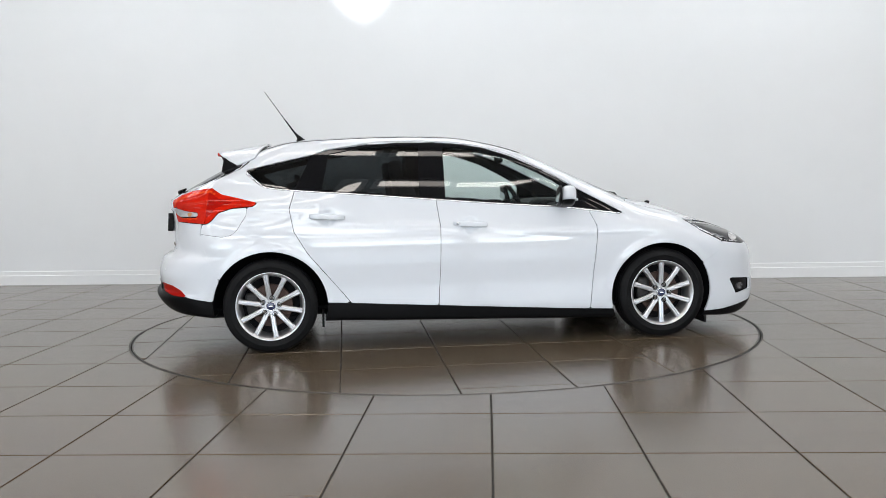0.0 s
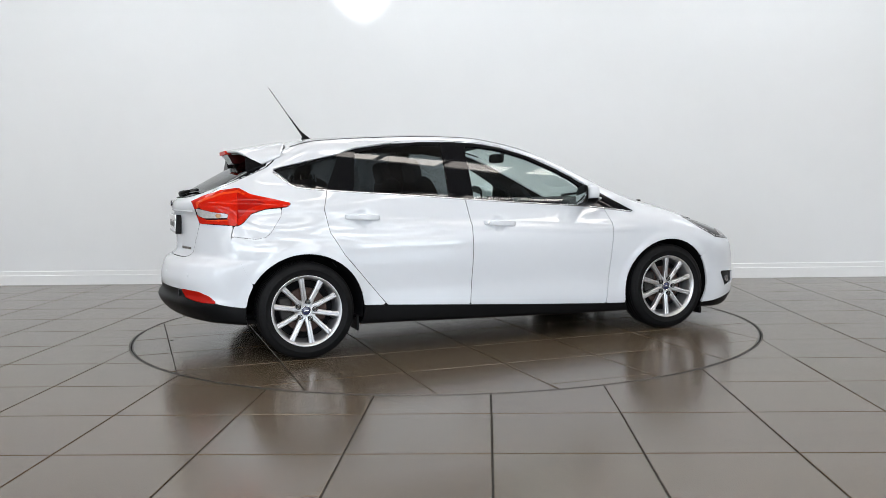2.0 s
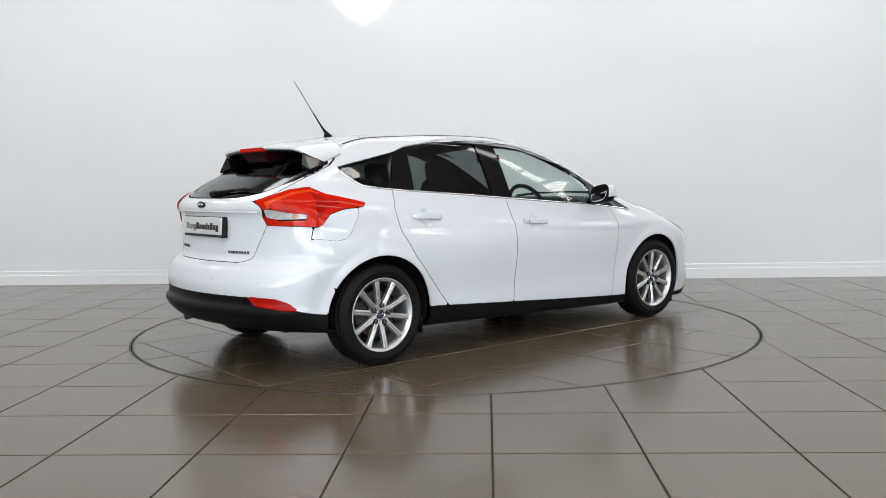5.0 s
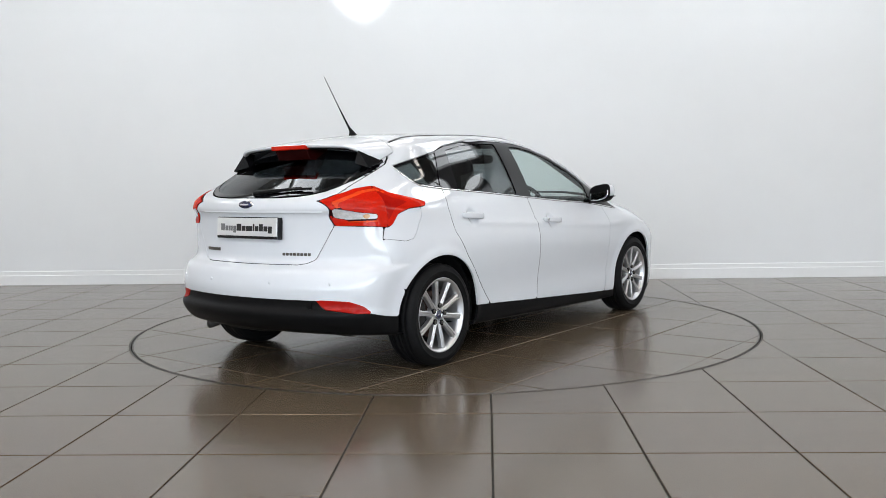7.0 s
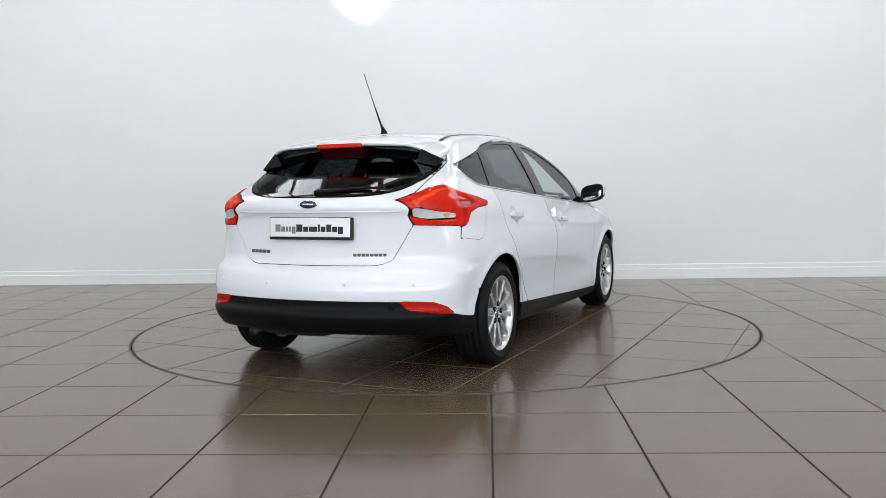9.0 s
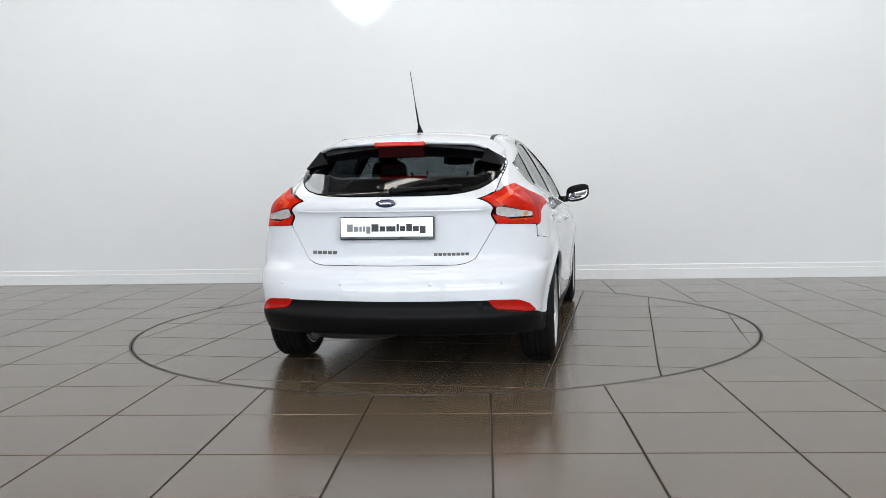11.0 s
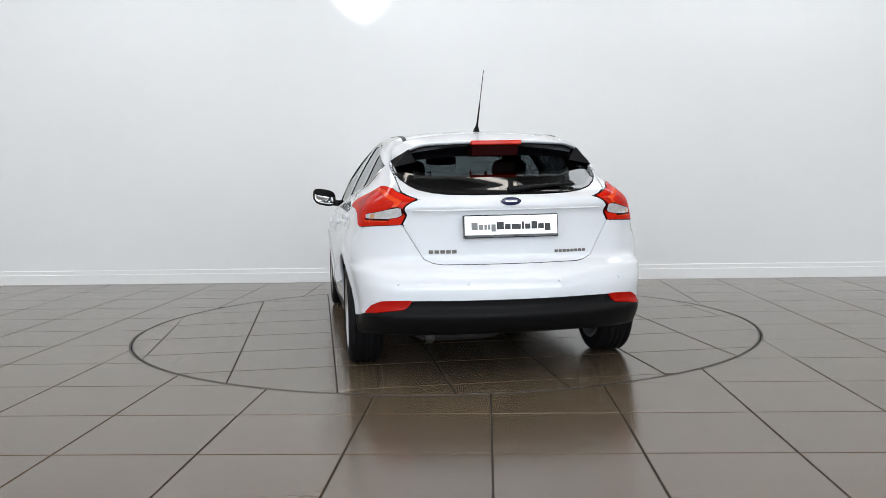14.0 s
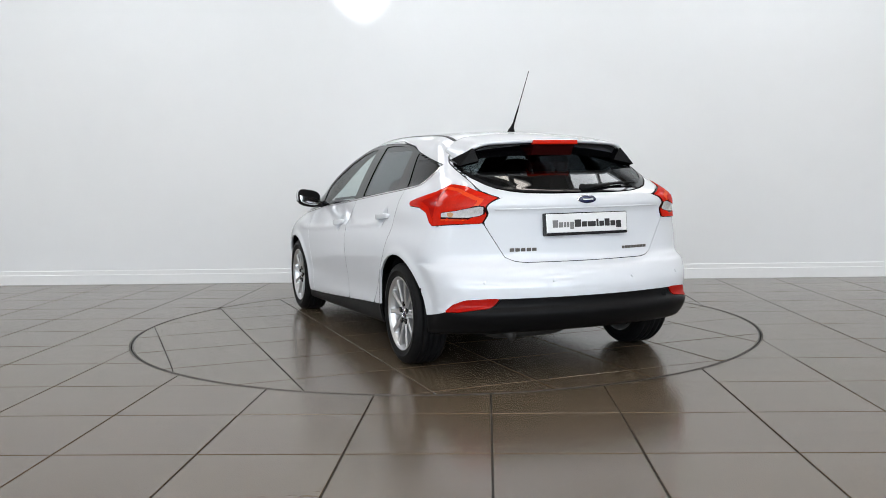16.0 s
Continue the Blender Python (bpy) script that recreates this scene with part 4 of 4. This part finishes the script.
def spoiler(gate_part):
    verts, faces = [], []
    nx, ny = 18, 44
    for layer in (0, 1):
        for i in range(nx + 1):
            for j in range(ny + 1):
                w = -1 + 2 * j / ny
                u = i / nx
                y = w * (0.590 - 0.008 * u)
                x0 = -1.337 - 0.075 * (abs(w) ** 4)
                x1 = -1.700 + 0.21 * y * y + 1.86 * max(0, abs(y) - 0.44) ** 1.6
                x = x0 + (x1 - x0) * u
                z = float(top_line(np.array([x]))[0]) - float(crown(np.array([x]))[0]) * y * y - 0.25 * max(abs(y) - 0.45, 0) ** 2 + 0.003
                k = min(1.0, max(0.0, (abs(w) - 0.70) / 0.30))
                z -= k * k * (0.050 + 0.035 * u)
                drop = 0.0 if layer == 0 else 0.012 + 0.004 * (1 - abs(w) ** 4)
                verts.append((x + (0.012 if layer and i == nx else 0), y * (1 - 0.01 * layer), z - drop))
    row, size = ny + 1, (nx + 1) * (ny + 1)
    for i in range(nx):
        for j in range(ny):
            a = i * row + j
            faces.append((a, a + 1, a + row + 1, a + row))
            faces.append((size + a, size + a + row, size + a + row + 1, size + a + 1))
    for i in range(nx):
        for j, flip in ((0, False), (ny, True)):
            q = (i * row + j, (i + 1) * row + j, size + (i + 1) * row + j, size + i * row + j)
            faces.append(q[::-1] if flip else q)
    for j in range(ny):
        for i, flip in ((0, True), (nx, False)):
            q = (i * row + j, i * row + j + 1, size + i * row + j + 1, size + i * row + j)
            faces.append(q[::-1] if flip else q)
    me = mesh_object("roof_spoiler", verts, faces, M_PAINT, gate_part, "white roof spoiler over the rear window", True)
    sharp = me.data.attributes.new("sharp_edge", "BOOLEAN", "EDGE")
    sharp.data.foreach_set("value", [abs(me.data.polygons[0].normal.z) < 0 for _ in me.data.edges])
    # gloss black underside, a little smaller than the spoiler
    under = [(x + 0.012, y * 0.985, z - 0.003 - 0.006 * q) for q in (0, 1) for x, y, z in verts[size:]]
    mesh_object("spoiler_underside", under, faces, M_GLOSS, me, "gloss black underside", True)
    # fins from the spoiler's corners down to the window
    for sign in (-1, 1):
        a, b, c, d = ((-1.622, 0.500, 1.290), (-1.530, 0.603, 1.222), (-1.634, 0.591, 1.184), (-1.612, 0.462, 1.212))
        inner = [(p[0] + 0.05, p[1] - 0.012, p[2] - 0.012) for p in (a, b, c, d)]
        fin = [(p[0], sign * p[1], p[2]) for p in (a, b, c, d, *inner)]
        quads = [(0, 1, 2), (0, 2, 3), (4, 6, 5), (4, 7, 6), (0, 4, 5, 1), (1, 5, 6, 2), (2, 6, 7, 3), (3, 7, 4, 0)]
        mesh_object("spoiler_fin", fin, quads if sign < 0 else [q[::-1] for q in quads], M_GLOSS, gate_part, "gloss black fin beside the rear window")
    # brake lamp under the middle of the trailing edge
    one_box("high_brake_lamp", (-1.706, -1.65, -0.149, 0.149, 1.303, 1.329), M_RED, me, "red high-level brake lamp", 0.006)
    bm = bmesh.new()
    for v in box(bm, -1.690, -1.50, -0.138, 0.138, 1.240, 1.314, 0.006):
        if v.co.x < -1.6:
            v.co.x += (1.311 - v.co.z) * 0.55
    part("lamp_housing", bm, M_REDDARK, me, "dark red lamp housing")


def rear_x(y, z):
    """Where the tail's skin stands at (y, z)."""
    lo, hi = -2.3, -1.2
    for _ in range(40):
        mid = (lo + hi) / 2
        if solid(np.array([mid]), np.array([y]), np.array([z]))[0] > 0:
            lo = mid
        else:
            hi = mid
    return (lo + hi) / 2


def rear_details(gate_part, rb):
    # plate in its holder; the writing as plain bars
    x = rear_x(0, 0.85) - 0.012
    tilt = Matrix.Translation((x, 0, 0.848)) @ Matrix.Rotation(radians(4), 4, "Y")
    holder = one_box("number_plate", (-0.008, 0.03, -0.264, 0.264, -0.064, 0.062), M_GLOSS, gate_part, "number plate in a black holder", 0.005, m=tilt)
    one_box("plate_face", (-0.012, -0.004, -0.259, 0.259, -0.048, 0.057), M_PLATE, holder, "white plate face with black bars", 0.003, m=tilt)
    left = 0.222
    for name, ink, sizes in (("thin_bar", M_GREYINK, ((0.034, 1), (0.026, 0), (0.014, 0), (0.014, 0), (0.024, -1))),
                             ("bold_bar", M_INK, ((0.040, 1), (0.032, 0), (0.052, 0), (0.013, 1), (0.030, 0), (0.032, 1), (0.032, 0), (0.032, -1)))):
        for width, rise in sizes:
            one_box(name, (-0.0132, -0.011, left - width, left, -0.019 - (0.011 if rise < 0 else 0), 0.010 + (0.012 if rise > 0 else 0)), ink, holder, m=tilt)
            left -= width + 0.0055
    # lip above the plate
    v, f = tube([(rear_x(y, 0.938) + 0.002, y, 0.938) for y in np.linspace(-0.53, 0.53, 13)], [0.006] * 13, 10)
    mesh_object("tailgate_crease", v, f, M_PAINT, gate_part, "white crease across the tailgate", True)
    # oval badge
    bx = rear_x(0, 0.982)
    v, f = revolve([(0.0001, 0.012), (0.75, 0.010), (0.9, 0.006), (1.0, 0.0)], 40, "y")
    badge = mesh_object("badge", [(bx + 0.002 - h, a * 0.060, 0.982 + c * 0.0245) for a, h, c in v], f, M_CHROME, gate_part, "chrome-edged dark oval badge", True)
    v, f = revolve([(0.0001, 0.0145), (0.9, 0.0135), (1.0, 0.010)], 40, "y")
    mesh_object("badge_face", [(bx + 0.002 - h, a * 0.055, 0.982 + c * 0.0220) for a, h, c in v], f, M_BADGE, badge, "dark blue enamel", True)
    one_box("badge_mark", (bx - 0.0145, bx - 0.010, -0.034, 0.034, 0.977, 0.988), M_CHROME, badge, "pale bar", 0.002)
    # trim names as bars, letter by letter widths
    for y0, y1, z, h in ((0.297, 0.453, 0.712, 0.019), (-0.441, -0.249, 0.700, 0.016)):
        n = 5 if y0 > 0 else 8
        for k in range(n):
            a, b = y0 + (y1 - y0) * k / n, y0 + (y1 - y0) * (k + 0.8) / n
            xx = rear_x((a + b) / 2, z)
            one_box("trim_bar", (xx - 0.004, xx + 0.004, a, b, z - h / 2, z + h / 2), M_STEEL, gate_part, "dark chrome bar", 0.002)
    # wiper
    base = Vector((rear_x(-0.02, 1.045) - 0.015, -0.02, 1.045))
    pts = [base, Vector((rear_x(-0.10, 1.052) - 0.03, -0.10, 1.052)), Vector((rear_x(-0.32, 1.075) - 0.022, -0.32, 1.075))]
    v, f = tube(pts, [0.020, 0.013, 0.006], 10)
    wiper = mesh_object("rear_wiper", v, f, M_BLACK, gate_part, "black rear wiper", True)
    v, f = tube([(rear_x(y, 1.058) - 0.010, y, 1.058 + 0.03 * abs(y)) for y in np.linspace(-0.05, -0.40, 9)], [0.007] * 9, 8)
    mesh_object("blade", v, f, M_BLACK, wiper, "", True)
    v, f = revolve([(0.0001, 0.03), (0.018, 0.028), (0.024, 0.0)], 20, "y")
    mesh_object("pivot_cap", [(base.x + 0.02 - h, base.y + a, base.z + c) for a, h, c in v], f, M_BLACK, wiper, "", True)
    # bumper line, sensors and towing-eye cover
    for y in (-0.62, -0.25, 0.25, 0.62):
        xx = rear_x(y, 0.545)
        v, f = revolve([(0.0001, 0.003), (0.009, 0.003), (0.010, 0.0)], 16, "y")
        mesh_object("parking_sensor", [(xx + 0.0015 - h, y + a, 0.545 + c) for a, h, c in v], f, M_PAINT, rb, "", True)
    xx = rear_x(-0.50, 0.428)
    one_box("towing_eye_cover", (xx - 0.005, xx + 0.01, -0.522, -0.478, 0.407, 0.449), M_BLACK, rb, "square black cover", 0.003)


def front_details(bon):
    for sign in (-1, 1):
        v, f = tube([(1.10, sign * 0.62 * 0.9, 0.962), (1.17, sign * 0.30, 0.985), (1.22, sign * 0.02, 0.988)] if sign < 0 else [(1.22, 0.55, 0.955), (1.24, 0.30, 0.978), (1.26, 0.08, 0.985)], [0.012, 0.009, 0.007], 8)
        mesh_object("windscreen_wiper", v, f, M_BLACK, bon.parent, "black windscreen wiper", True)
        v, f = pillow(1.40, sign * 0.36, float(top_line(np.array([1.40]))[0]) - 0.008, 0.018, 0.014, 0.010, 3, 14)
        mesh_object("washer_jet", v, f, M_BLACK, bon, "", True)


def roof_antenna(car):
    v, f = tube([(-1.12, 0, 1.404), (-1.125, 0, 1.425), (-1.135, 0, 1.440), (-1.155, 0, 1.462), (-1.180, 0, 1.495)], [0.028, 0.021, 0.013, 0.008, 0.006], 16)
    v = [(-1.13 + (p[0] + 1.13) * (1.5 if p[2] < 1.43 else 1.0), p[1] * 0.8, p[2]) for p in v]
    ant = mesh_object("antenna", v, f, M_BLACK, car, "black roof antenna", True)
    v, f = tube([(-1.165, 0, 1.475), (-1.22, 0, 1.552), (-1.24, 0, 1.58), (-1.368, 0, 1.766), (-1.371, 0, 1.770)], [0.0065, 0.005, 0.0028, 0.0022, 0.0015], 8)
    mesh_object("mast", v, f, M_BLACK, ant, "thin black mast", True)


def underside(car):
    e = one_box("floor_pan", (-1.85, 1.75, -0.62, 0.62, 0.23, 0.27), M_INNER, car, "dark underbody", 0.01)
    v, f = pillow(-1.74, 0.26, 0.255, 0.12, 0.26, 0.065, 4, 24)
    mesh_object("silencer", v, f, M_SOOT, e, "dull steel silencer", True)
    v, f = tube([(-1.72, 0.40, 0.27), (-1.88, 0.44, 0.255), (-1.99, 0.45, 0.235)], [0.026, 0.026, 0.026], 14)
    mesh_object("tailpipe", v, f, M_SOOT, e, "steel tailpipe", True)
    v, f = tube([(-1.33, -0.66, 0.27), (-1.40, -0.4, 0.25), (-1.40, 0.4, 0.25), (-1.33, 0.66, 0.27)], [0.05, 0.04, 0.04, 0.05], 12)
    mesh_object("rear_axle", v, f, M_INNER, e, "dark rear axle beam", True)
    for sign in (-1, 1):
        v, f = tube([(-1.05, sign * 0.55, 0.24), (-1.4, sign * 0.58, 0.22), (-1.62, sign * 0.56, 0.26)], [0.03, 0.035, 0.03], 10)
        mesh_object("suspension_arm", v, f, M_SOOT, e, "", True)
        for x, r in ((-AXLE, 0.375), (AXLE, 0.365)):
            v, f = revolve([(r, 0.0), (r, 0.38), (0.03, 0.38)], 48, "y")
            half = [(p[0] + x, sign * (0.82 - p[1]), p[2] + HUB) for p in v]
            half = [(a, b, c if c > 0.24 else 0.24) for a, b, c in half]
            mesh_object("wheel_arch_liner", half, f if sign > 0 else [q[::-1] for q in f], M_INNER, car, "black wheel arch liner", True)
        one_box("mud_deflector", (1.66, 1.68, sign * 0.62, sign * 0.78, 0.075, 0.17) if sign > 0 else (1.66, 1.68, -0.78, -0.62, 0.075, 0.17), M_BLACK, e, "black air deflector", 0.004)
        one_box("mud_deflector", (-0.995, -0.98, 0.66, 0.82, 0.15, 0.25) if sign > 0 else (-0.995, -0.98, -0.82, -0.66, 0.15, 0.25), M_BLACK, e, "black air deflector", 0.004)


def cabin(car):
    def seat(name, x, y, w, headrest=True):
        e = bpy.data.objects.new(name, None)
        scene.collection.objects.link(e)
        e.parent = car
        v, f = pillow(x + 0.24, y, 0.52, 0.27, w, 0.10, 4, 20)
        mesh_object("cushion", v, f, M_SEAT, e, "charcoal fabric cushion", True)
        v, f = pillow(x - 0.08, y, 0.82, 0.075, w, 0.32, 4, 20, tilt=radians(-14))
        mesh_object("backrest", v, f, M_SEAT, e, "charcoal fabric backrest", True)
        for q in ([0] if w < 0.3 else [-0.36, 0, 0.36]) if headrest else []:
            v, f = pillow(x - 0.185, y + q, 1.165 if w < 0.3 else 1.03, 0.045, 0.125, 0.085, 3.5, 18, tilt=radians(-10))
            hr = mesh_object("headrest", v, f, M_SEAT, e, "charcoal headrest", True)
            for k in (-0.05, 0.05):
                v, f = tube([(x - 0.155, y + q + k, 1.05), (x - 0.175, y + q + k, 1.16)], [0.006, 0.006], 8)
                mesh_object("post", v, f, M_CHROME, hr, "", True)
    seat("front_seat", -0.27, -0.37, 0.25)
    seat("front_seat", -0.27, 0.37, 0.25)
    seat("rear_seat", -0.98, 0, 0.62)
    v, f = pillow(0.84, 0, 0.83, 0.32, 0.70, 0.125, 4, 28)
    dash = mesh_object("dashboard", v, f, M_SEAT, car, "dark dashboard", True)
    v, f = pillow(0.62, -0.37, 0.915, 0.10, 0.17, 0.045, 3, 18)
    mesh_object("instrument_hood", v, f, M_INNER, dash, "", True)
    ring_v, ring_f = [], []
    n, k = 40, 10
    for i in range(n):
        a = 2 * math.pi * i / n
        for j in range(k):
            b = 2 * math.pi * j / k
            r = 0.182 + 0.016 * math.cos(b)
            ring_v.append((0.016 * math.sin(b), r * math.cos(a), r * math.sin(a)))
    for i in range(n):
        for j in range(k):
            ring_f.append((i * k + j, i * k + (j + 1) % k, ((i + 1) % n) * k + (j + 1) % k, ((i + 1) % n) * k + j))
    place = Matrix.Translation((0.42, -0.37, 0.885)) @ Matrix.Rotation(radians(-24), 4, "Y")
    w = mesh_object("steering_wheel", [place @ Vector(p) for p in ring_v], ring_f, M_INNER, car, "black steering wheel", True)
    v, f = pillow(0, 0, 0, 0.03, 0.075, 0.065, 3, 18)
    mesh_object("boss", [place @ Vector(p) for p in v], f, M_INNER, w, "", True)
    for a in (0, 180, 270):
        d = Vector((0, math.cos(radians(a)), math.sin(radians(a))))
        v, f = tube([place @ (d * 0.05), place @ (d * 0.178)], [0.018, 0.013], 8)
        mesh_object("spoke", v, f, M_INNER, w, "", True)
    v, f = pillow(0.36, 0, 1.262, 0.018, 0.125, 0.036, 4, 20)
    rv = mesh_object("rear_view_mirror", v, f, M_INNER, car, "black interior mirror", True)
    v, f = tube([(0.36, 0, 1.27), (0.42, 0, 1.30)], [0.010, 0.014], 8)
    mesh_object("stalk", v, f, M_INNER, rv, "", True)
    one_box("parcel_shelf", (-1.72, -1.16, -0.55, 0.55, 1.005, 1.02), M_SEAT, car, "dark parcel shelf", 0.004)


# ---------------------------------------------------------------- wheels
WHEEL_PARTS = {}


def wheel(car, x, sign):
    e = bpy.data.objects.new("wheel", None)
    scene.collection.objects.link(e)
    e.parent = car
    tagged(e, "silver ten-spoke alloy wheel with a black tyre")
    e.matrix_basis = Matrix.Translation((x, sign * 0.77, HUB)) @ Matrix.Rotation(radians(180) if sign < 0 else 0, 4, "Z") @ Matrix.Rotation(radians(WHEEL_TURN[(x > 0, sign)]), 4, "Y")
    if not WHEEL_PARTS:
        wheel_meshes()
    made = {}
    for name, data, owner, label in WHEEL_PARTS["list"]:
        ob = new(name, data)
        ob.parent = made.get(owner, e)
        if label:
            tagged(ob, label)
        made.setdefault(name, ob)


WHEEL_TURN = {(False, -1): 8.0, (True, -1): 0.0, (False, 1): 20.0, (True, 1): 5.0}


def wheel_meshes():
    out = []

    def keep(name, v, f, mat, owner="", label="", smooth=True):
        me = bpy.data.meshes.new(name)
        me.from_pydata([tuple(p) for p in v], [], f)
        me.materials.append(mat)
        me.polygons.foreach_set("use_smooth", [smooth] * len(f))
        me.update()
        out.append((name, me, owner, label))
    # tyre: sidewalls with a raised rib, tread with grooves
    side = [(0.212, 0.088), (0.222, 0.096), (0.238, 0.1015), (0.255, 0.1035), (0.2565, 0.105), (0.262, 0.105), (0.2635, 0.1032), (0.278, 0.101), (0.292, 0.094), (0.300, 0.084), (0.305, 0.074)]
    tread = [(0.3055, 0.062), (0.3000, 0.058), (0.3000, 0.052), (0.306, 0.049), (0.306, 0.022), (0.300, 0.019), (0.300, 0.012), (0.306, 0.009)]
    prof = side + tread + [(r, -h) for r, h in reversed(tread)] + [(r, -h) for r, h in reversed(side)]
    v, f = revolve(prof, 72, "y")
    keep("tyre", v, [q[::-1] for q in f], M_TYRE, "", "black tyre")
    # rim: lip, barrel, back
    prof = [(0.2245, 0.080), (0.2255, 0.094), (0.222, 0.0975), (0.2175, 0.096), (0.212, 0.090), (0.203, 0.082), (0.198, 0.060), (0.190, 0.02), (0.186, -0.05), (0.20, -0.095), (0.222, -0.098)]
    v, f = revolve(prof, 72, "y")
    keep("rim", v, [q[::-1] for q in f], M_ALLOY, "", "silver alloy rim")
    # spokes, ridged along the middle
    for k in range(10):
        a = 2 * math.pi * k / 10 + math.pi / 2
        v, f = [], []
        stations = [(0.040, 0.0175, 0.070), (0.075, 0.0160, 0.074), (0.12, 0.0150, 0.079), (0.17, 0.0155, 0.084), (0.206, 0.0185, 0.086)]
        for r, w, h in stations:
            for t, d in ((-1, -0.030), (-1, -0.004), (-0.62, 0.0), (-0.22, 0.0), (0, -0.0035), (0.22, 0.0), (0.62, 0.0), (1, -0.004), (1, -0.030)):
                v.append((r * math.cos(a) - t * w * math.sin(a), h + d, r * math.sin(a) + t * w * math.cos(a)))
        m = 9
        for i in range(len(stations) - 1):
            for j in range(m - 1):
                f.append((i * m + j, i * m + j + 1, (i + 1) * m + j + 1, (i + 1) * m + j))
            f.append((i * m + m - 1, i * m, (i + 1) * m, (i + 1) * m + m - 1))
        keep("spoke", v, f, M_ALLOY, "rim", "", False)
    v, f = revolve([(0.0001, 0.062), (0.030, 0.064), (0.058, 0.068), (0.066, 0.062), (0.068, 0.03)], 40, "y")
    keep("hub", v, [q[::-1] for q in f], M_ALLOY, "rim")
    v, f = revolve([(0.0001, 0.0765), (0.022, 0.0755), (0.0265, 0.073), (0.028, 0.066)], 32, "y")
    keep("hub_cap", v, [q[::-1] for q in f], M_BADGE, "rim", "dark blue hub cap with a pale ring")
    v, f = revolve([(0.0265, 0.070), (0.0275, 0.0755), (0.030, 0.0755), (0.031, 0.066)], 32, "y")
    keep("cap_ring", v, [q[::-1] for q in f], M_CHROME, "rim")
    bm = bmesh.new()
    box(bm, -0.014, 0.014, 0.0755, 0.0775, -0.004, 0.004, 0.0008)
    me = bpy.data.meshes.new("cap_mark")
    bm.to_mesh(me)
    bm.free()
    me.materials.append(M_CHROME)
    out.append(("cap_mark", me, "rim", ""))
    for k in range(5):
        a = 2 * math.pi * k / 5 + math.pi / 2 + math.pi / 10
        cx, cz = 0.056 * math.cos(a), 0.056 * math.sin(a)
        v, f = revolve([(0.0165, 0.066), (0.0160, 0.0775), (0.0125, 0.0775), (0.0120, 0.066)], 14, "y")
        keep("bolt_seat", [(p[0] + cx, p[1], p[2] + cz) for p in v], [q[::-1] for q in f], M_INNER, "rim")
        v, f = revolve([(0.0001, 0.084), (0.006, 0.0835), (0.0098, 0.080), (0.0098, 0.060)], 6, "y")
        keep("wheel_nut", [(p[0] + cx, p[1], p[2] + cz) for p in v], [q[::-1] for q in f], M_STEEL, "rim", "", False)
    v, f = revolve([(0.02, 0.022), (0.138, 0.022), (0.140, 0.018), (0.140, 0.0), (0.02, 0.0)], 48, "y")
    keep("brake_disc", v, [q[::-1] for q in f], M_RUST, "", "rusty brake disc", False)
    v, f = pillow(0.115, 0.012, 0.03, 0.045, 0.03, 0.075, 4, 16)
    keep("brake_caliper", v, f, M_SOOT, "", "dull steel caliper")
    v, f = revolve([(0.0001, -0.03), (0.195, -0.03)], 40, "y")
    keep("back_plate", v, [q[::-1] for q in f], M_INNER, "", "dark back plate")
    WHEEL_PARTS["list"] = out


# ---------------------------------------------------------------- build
hall()
CAR = build_car()
TABLE = build_turntable()
tiled_floor()


def motions():
    rows_car, rows_table = [], []
    for k in range(17):
        a = heading(k)
        turn = pose(0, 0, 0, 0, 0, a)
        rows_table.append((k, turn))
        rows_car.append((k, turn @ Matrix.Translation((CAR_X, CAR_Y, 0.0))))
    walk(TABLE, rows_table)
    walk(CAR, rows_car)


motions()
